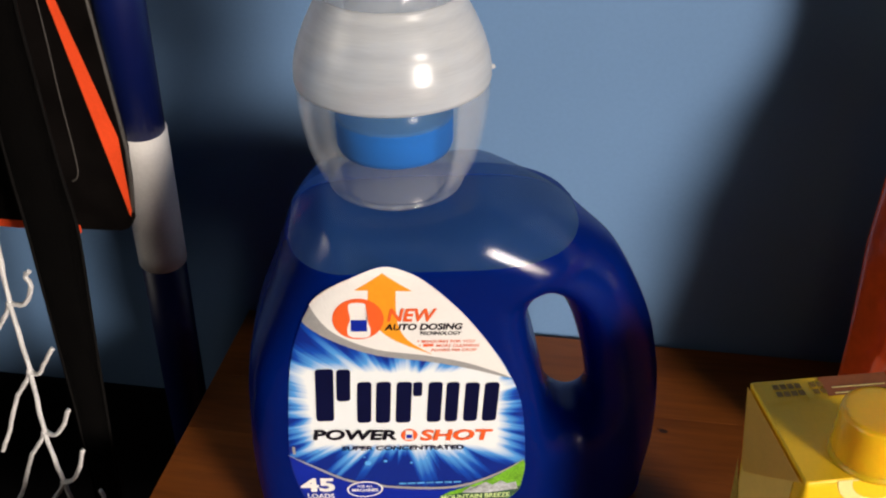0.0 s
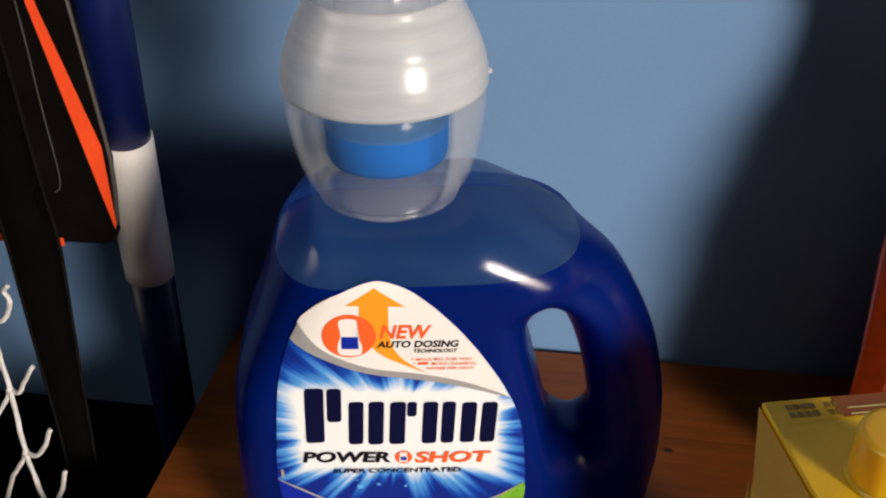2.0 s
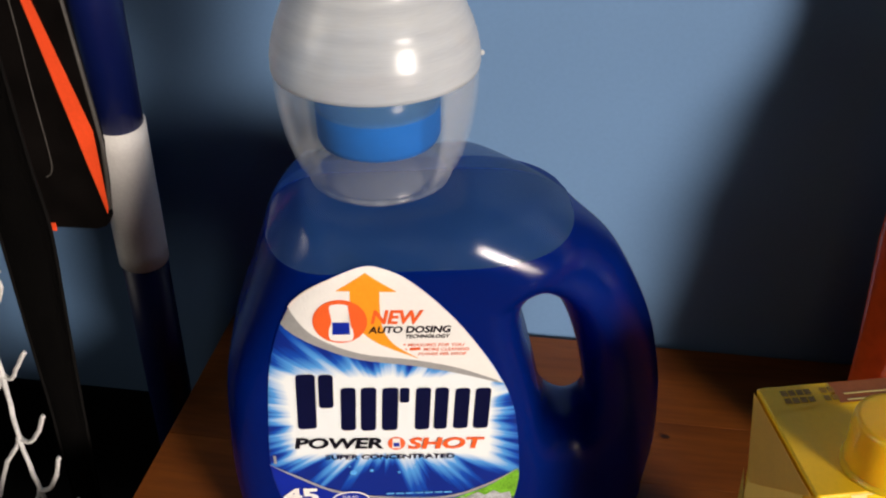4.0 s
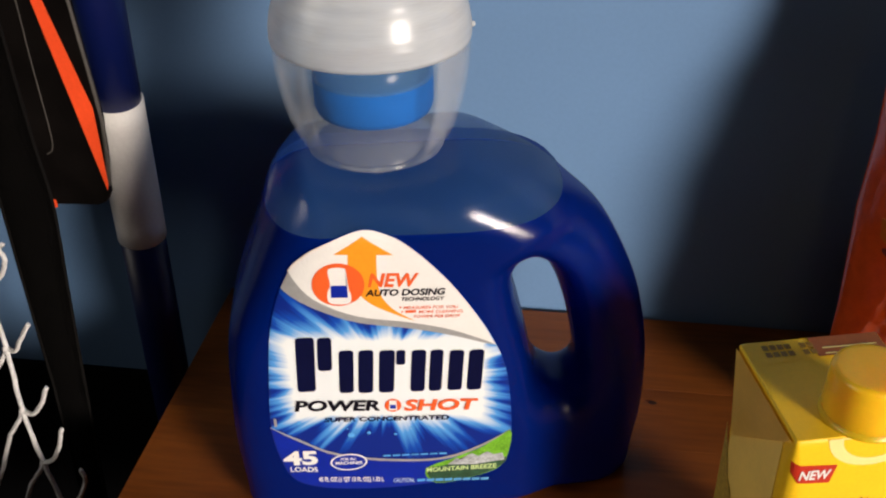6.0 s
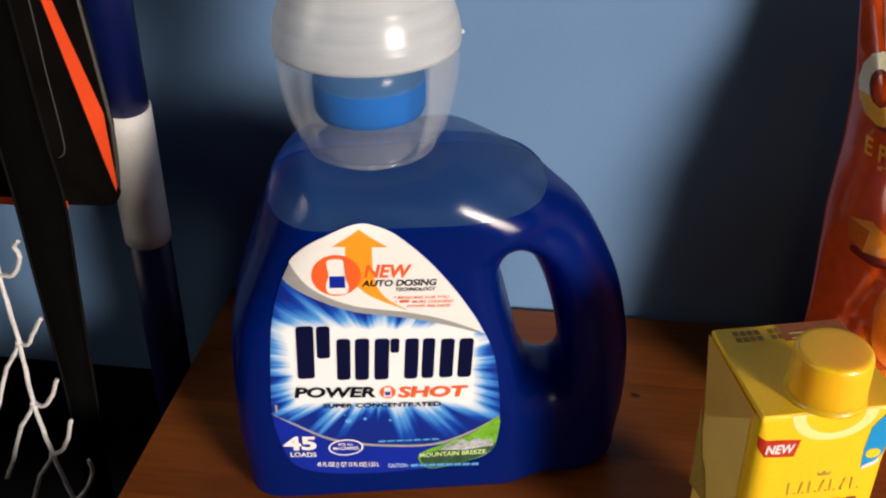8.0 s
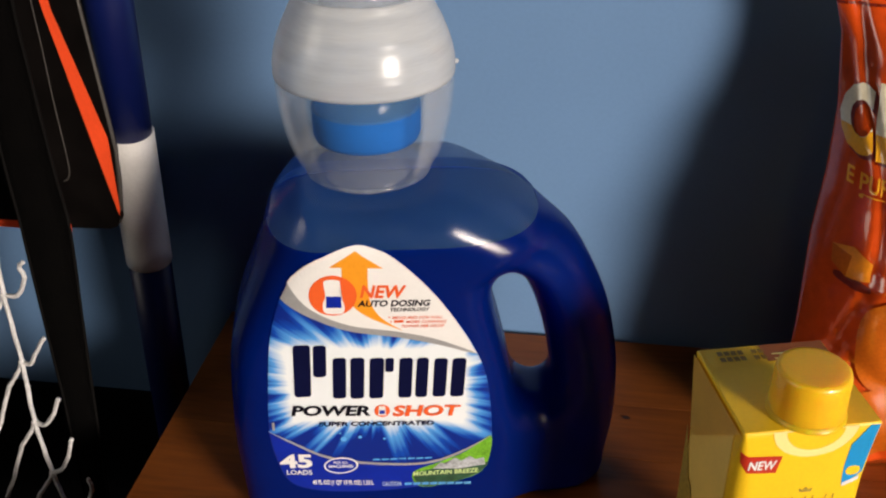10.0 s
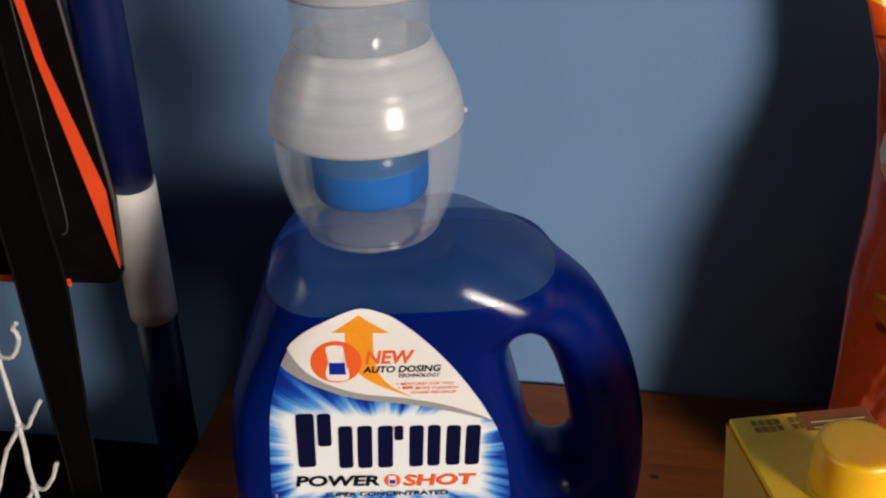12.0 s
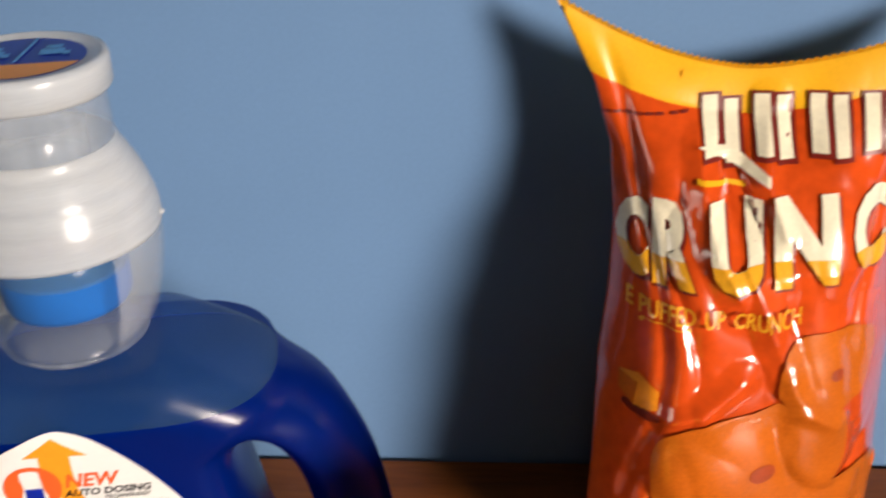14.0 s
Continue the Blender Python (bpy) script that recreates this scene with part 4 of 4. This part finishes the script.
def build_bag():
    bag = base("snack_bag", pose(0, 0, 0.001), "shiny red-orange snack bag with yellow crimped top, leaning at the wall", "snack bag")
    nu, nv = 120, 170
    bm = bmesh.new()
    grids = {}
    for side in (-1, 1):
        grids[side] = [[bm.verts.new(bag_point(-1 + 2 * i / nu, j / nv, side)) for i in range(nu + 1)] for j in range(nv + 1)]
        for j in range(nv):
            for i in range(nu):
                g = grids[side]
                f = bm.faces.new((g[j][i], g[j][i + 1], g[j + 1][i + 1], g[j + 1][i]))
                f.material_index = 1 if j >= nv * 0.925 else 0
    for i in range(nu):
        bm.faces.new((grids[-1][0][i], grids[-1][0][i + 1], grids[1][0][i + 1], grids[1][0][i]))
    bmesh.ops.remove_doubles(bm, verts=bm.verts, dist=0.0002)
    film = part("film", bm, [FOIL, FOILY], bag, "red-orange film with yellow band")
    crimp = bmesh.new()
    lo, hi = [], []
    for i in range(121):
        s = -1 + i / 60
        p = bag_point(s, 1.0, -1)
        lo.append(crimp.verts.new(p))
        hi.append(crimp.verts.new(p + Vector((0, 0.0003 * (i % 2), 0.0014 + 0.0012 * (i % 2)))))
    for i in range(120):
        crimp.faces.new((lo[i], lo[i + 1], hi[i + 1], hi[i]))
    bmesh.ops.solidify(crimp, geom=crimp.faces[:], thickness=0.0006)
    part("crimp", crimp, FOILY, bag, "zigzag cut edge of the seal", smooth=False)

    def art(name, outline, material, lift, note="", cuts=6):
        return part(name, laid(flat_shape(outline, cuts), bag_fronts, lift), material, film, note)

    def rounded(cx, cz, w, h, turn, soft=0.62, n=56):
        """A soft-cornered form as rings round its middle, fine enough to lie on the creased film."""
        bm = bmesh.new()
        c, d = math.cos(turn), math.sin(turn)
        shape = []
        for k in range(n):
            t = 2 * math.pi * k / n
            px, pz = (abs(math.cos(t)) ** soft * math.copysign(w, math.cos(t)), abs(math.sin(t)) ** soft * math.copysign(h, math.sin(t)))
            shape.append((px * c - pz * d, px * d + pz * c))
        count = max(3, int(max(w, h) / 0.0016))
        middle = bm.verts.new((cx, 0, cz))
        rings = [[bm.verts.new((cx + px * r / count, 0, cz + pz * r / count)) for px, pz in shape] for r in range(1, count + 1)]
        for k in range(n):
            bm.faces.new((middle, rings[0][k], rings[0][(k + 1) % n]))
        for q, r in zip(rings, rings[1:]):
            for k in range(n):
                bm.faces.new((q[k], r[k], r[(k + 1) % n], q[(k + 1) % n]))
        return bm

    def strip(corners, material, lift, name="mark", note=""):
        """A four-cornered bar as a fine grid on the film."""
        (ax, az), (bx, bz), (cx, cz), (dx, dz) = corners
        nx, nz = max(2, int(math.hypot(bx - ax, bz - az) / 0.0013)), max(2, int(math.hypot(dx - ax, dz - az) / 0.0013))
        bm = bmesh.new()
        rows = []
        for j in range(nz + 1):
            f = j / nz
            rows.append([bm.verts.new(((ax + (dx - ax) * f) * (1 - g) + (bx + (cx - bx) * f) * g, 0, (az + (dz - az) * f) * (1 - g) + (bz + (cz - bz) * f) * g)) for g in [i / nx for i in range(nx + 1)]])
        for q, r in zip(rows, rows[1:]):
            for i in range(nx):
                bm.faces.new((q[i], q[i + 1], r[i + 1], r[i]))
        return part(name, laid(bm, bag_fronts, lift), material, film, note)

    def bar(x, z, w, h, lean=0.0, gold=0.0):
        """A cream bar with a dark red edge, its foot golden."""
        e = 0.0010
        strip([(x - e, z - 2 * e), (x + w + 2 * e, z - 2 * e), (x + w + 2 * e + lean, z + h + e), (x - e + lean, z + h + e)], SHADOWP, 0.0006)
        strip([(x, z), (x + w, z), (x + w + lean, z + h), (x + lean, z + h)], CREAM, 0.0016)
        if gold:
            strip([(x, z), (x + w, z), (x + w + lean * gold / h, z + gold), (x + lean * gold / h, z + gold)], GOLD, 0.0022, "mark_foot")

    # upper row of the maker's mark: paired bars and a swept tail
    for x in (0.2300, 0.2530, 0.2775, 0.3010):
        bar(x, 0.2185, 0.0068, 0.0215)
        bar(x + 0.0098, 0.2155 if x < 0.24 else 0.2170, 0.0062, 0.0225)
    strip([(0.2570, 0.2085), (0.2575, 0.2125), (0.2420, 0.2215), (0.2267, 0.2230)], CREAM, 0.0024, "mark_tail")
    # the large word below it, cream above gold with a dark red edge
    for text, x, w, z, h in (("C", 0.1940, 0.0125, 0.1705, 0.0300), ("R", 0.2080, 0.0172, 0.1700, 0.0325), ("U", 0.2312, 0.0232, 0.1705, 0.0330), ("N", 0.2590, 0.0284, 0.1705, 0.0345),
                             ("C", 0.2950, 0.0200, 0.1710, 0.0330), ("H", 0.3200, 0.0190, 0.1715, 0.0320)):
        for dx, dz, lift, material in ((0.0013, -0.0017, 0.0006, SHADOWP), (0.0, 0.0, 0.0018, CREAM), (0.0, 0.0, 0.0026, GOLD)):
            bm = letters(text, x + dx, z + dz, w, h, 0.0, 0.0, 0.055)
            if material == GOLD:
                bmesh.ops.bisect_plane(bm, geom=bm.verts[:] + bm.edges[:] + bm.faces[:], plane_co=(0, 0, z + 0.0105), plane_no=(0, 0, 1), clear_outer=True)
            bmesh.ops.triangulate(bm, faces=bm.faces[:])
            part("lettering", laid(finer(bm, 0.0022), bag_fronts, lift), material, film)
    for text, x, w, z in (("E", 0.1982, 0.0026, 0.1568), ("PUFFED", 0.2030, 0.0226, 0.1560), ("UP", 0.2296, 0.0088, 0.1552), ("CRUNCH", 0.2424, 0.0300, 0.1545)):
        part("lettering", laid(letters(text, x, z, w, 0.0078, -0.03, 0.0, 0.02), bag_fronts, 0.0042), GOLD, film, "golden capital letters", smooth=False)
    strip([(0.2045, 0.1537), (0.2235, 0.1527), (0.2235, 0.1532), (0.2045, 0.1542)], GOLD, 0.0014, "flourish")
    for x in (0.2042, 0.2238):
        part("flourish", laid(rounded(x, 0.1530, 0.0009, 0.0009, 0, 1.0, 16), bag_fronts, 0.0016), GOLD, film)
    strip([(0.2260, 0.2100), (0.2480, 0.2065), (0.2480, 0.2085), (0.2260, 0.2120)], FOILY, 0.0008, "gold_line")
    strip([(0.2210, 0.2475), (0.2360, 0.2475), (0.2360, 0.2500), (0.2210, 0.2500)], FOILY, 0.0008, "gold_line")
    for i in range(8):
        x = 0.1860 + i * 0.0046 + (0.002 if i > 5 else 0)
        strip([(x, 0.2338), (x + 0.0034, 0.2338), (x + 0.0034, 0.2350), (x, 0.2350)], SHADOWP, 0.0008, "text_bar")
    # printed food: a cheese cube and puffed crackers
    part("cube_shade", laid(rounded(0.2050, 0.1125, 0.0075, 0.0026, -0.1, 0.8), bag_fronts, 0.0005), SHADOWP, film)
    cube = [(0.1960, 0.1265), (0.2010, 0.1298), (0.2075, 0.1285), (0.2122, 0.1245), (0.2118, 0.1160), (0.2020, 0.1140), (0.1962, 0.1180)]
    strip([cube[6], cube[5], (0.2035, 0.1250), cube[0]], CRACKER, 0.0009, "cheese_cube", "printed cheese cube")
    strip([cube[5], cube[4], cube[3], (0.2035, 0.1250)], GOLDEN, 0.0010, "cheese_cube")
    strip([cube[0], (0.2035, 0.1250), cube[3], (0.2040, 0.1296)], GOLDEN, 0.0011, "cheese_cube")
    for cx, cz, w, h, turn in ((0.290, 0.1290, 0.0250, 0.0180, -0.15), (0.257, 0.0860, 0.0465, 0.0300, 0.10), (0.213, 0.0330, 0.030, 0.022, 0.3), (0.300, 0.0420, 0.036, 0.024, -0.2)):
        lift = 0.0008 + 0.0006 * (w > 0.03)
        part("cracker", laid(rounded(cx, cz, w, h, turn), bag_fronts, lift), CRACKER, film, "printed puffed cracker")
        part("cracker_hole", laid(rounded(cx + 0.10 * w, cz - 0.09 * h, w * 0.13, h * 0.15, turn, 0.9, 24), bag_fronts, lift + 0.0008), SHADOWR, film)


build_bag()


# ---- beside the table: pole, toy backboard, strap, net ----
def build_pole():
    low, high = Vector((-0.1975, -0.018, -0.10)), Vector((-0.1795, -0.050, 0.149))
    along = (high - low).normalized()
    pole = base("pole", pose(*low), "blue painted pole with a white taped section, leaning on the wall", "pole")
    at_z = lambda z: along * ((z - low.z) / along.z)
    r = 0.0128

    def section(z0, z1, rad, material, name, note):
        bm = tube([at_z(z0), at_z((z0 + z1) / 2), at_z(z1)], rad, 28, 3)
        return part(name, bm, material, pole, note)

    section(-0.745, 0.062, r, POLEB, "lower_tube", "dark blue lower tube")
    section(0.0595, 0.1492, r + 0.0009, POLEW, "white_section", "white taped section")
    section(0.1488, 0.75, r, POLEB, "upper_tube", "dark blue upper tube")


def build_backboard():
    board = base("toy_backboard", pose(0, -0.075, 0), "black toy basketball backboard with orange stripes, propped beside the table", "backboard")
    right = [(-0.180, 0.112), (-0.1765, 0.150), (-0.1820, 0.226), (-0.1990, 0.46)]
    corner = [(-0.1870, 0.1015), (-0.1825, 0.1035), (-0.1802, 0.1080)]
    part("panel", slab([(-0.50, 0.46), (-0.50, 0.0985), (-0.254, 0.0985), (-0.21, 0.1005)] + corner + right, -0.0015, 0.0035), PANEL, board, "black smoked plastic panel", smooth=False)
    part("stripe", slab([(-0.2010, 0.226), (-0.1800, 0.1110), (-0.1790, 0.1150), (-0.1788, 0.157), (-0.1965, 0.226), (-0.2195, 0.40), (-0.2250, 0.40)], -0.0021, -0.0016), STRIPE, board, "orange slanted stripe", smooth=False)
    part("stripe", slab([(-0.50, 0.0985), (-0.21, 0.0985), (-0.21, 0.1030), (-0.50, 0.1030)], -0.0021, -0.0016), STRIPE, board, "orange line along the lower edge", smooth=False)
    part("edge_strip", tube([(-0.1990, 0, 0.46), (-0.1822, 0, 0.226), (-0.1768, 0, 0.150), (-0.1795, 0, 0.113)], 0.0013, 8), EDGE, board, "grey edge strip")
    part("line", tube([(-0.2120, -0.002, 0.40), (-0.206, -0.002, 0.226), (-0.2052, -0.002, 0.181), (-0.2040, -0.002, 0.143), (-0.2052, -0.002, 0.133), (-0.2085, -0.002, 0.130)], 0.0004, 6), EDGE, board, "thin grey printed line")


def build_strap():
    bm = bmesh.new()
    rows = []
    for k in range(31):
        t = k / 30
        z = 0.50 - 0.62 * t
        x0 = float(np.interp(z, [-0.12, 0.008, 0.122, 0.15, 0.237, 0.5], [-0.222, -0.2165, -0.217, -0.2185, -0.2210, -0.2150]))
        w = float(np.interp(z, [-0.12, 0.008, 0.122, 0.16, 0.237, 0.5], [0.014, 0.0185, 0.0275, 0.026, 0.024, 0.024]))
        y = -0.110 + 0.003 * math.sin(7 * t)
        rows.append([bm.verts.new((x0 + w * i / 4, y - 0.0012 * math.sin(math.pi * i / 4), z)) for i in range(5)])
    for a, b in zip(rows, rows[1:]):
        for i in range(4):
            bm.faces.new((a[i], a[i + 1], b[i + 1], b[i]))
    edges = [[row[0].co.copy() for row in rows], [row[-1].co.copy() for row in rows]]
    bmesh.ops.solidify(bm, geom=bm.faces[:], thickness=0.002)
    strap = base("strap", pose(0, 0, 0), "black woven strap hanging in front of the backboard", "strap")
    part("band", bm, STRAP, strap)
    for edge in edges:
        part("bound_edge", tube(edge, 0.0009, 7, 2), STRAP, strap)


def build_net():
    net = base("net", pose(0, -0.135, 0), "white knotted cord net hanging beside the table", "net")
    c = 0.0012
    chain = [(-0.214, 0, 0.170), (-0.2195, 0.001, 0.130), (-0.2215, 0, 0.092), (-0.2210, 0, 0.049), (-0.2225, 0, 0.007), (-0.2195, 0, -0.030), (-0.2140, 0, -0.066), (-0.206, 0, -0.105)]
    part("cord", tube(chain, c, 9, 22, 0.55), CORD, net)
    knots = chain[2:7]
    for x, y, z in knots:
        bm = bmesh.new()
        bmesh.ops.create_icosphere(bm, subdivisions=2, radius=1.0, matrix=Matrix.Translation((x, y, z)) @ Matrix.Diagonal((0.0022, 0.0020, 0.0017, 1)))
        part("cord_knot", bm, CORD, net)
    hooks = [[(0, 0), (0.009, 0.002), (0.0165, 0.014), (0.0165, 0.022), (0.0205, 0.0265)],
             [(0, 0), (0.006, 0.001), (0.012, 0.010), (0.020, 0.022)],
             [(0, 0), (0.007, 0.001), (0.0145, 0.010), (0.0215, 0.024)],
             [(0, 0), (0.007, 0.005), (0.0140, 0.016), (0.0205, 0.033)],
             [(0, 0), (0.009, 0.010), (0.0185, 0.028), (0.0195, 0.040)]]
    for (x, y, z), hook in zip(knots, hooks):
        part("cord", tube([(x + a, -0.002 * i, z + b) for i, (a, b) in enumerate(hook)], c * 0.95, 9, 14, 0.55), CORD, net)
        part("cord", tube([(x, y, z), (x - 0.006, 0.001, z - 0.010), (x - 0.014, 0.002, z - 0.022), (x - 0.024, 0.002, z - 0.046), (x - 0.032, 0.002, z - 0.062)], c * 0.95, 9, 14, 0.55), CORD, net)
    part("cord", tube([(-0.2235, 0, 0.118), (-0.2195, 0, 0.128), (-0.2215, 0, 0.140), (-0.2165, 0, 0.150)], c, 9, 14, 0.55), CORD, net)


build_pole()
build_backboard()
build_strap()
build_net()
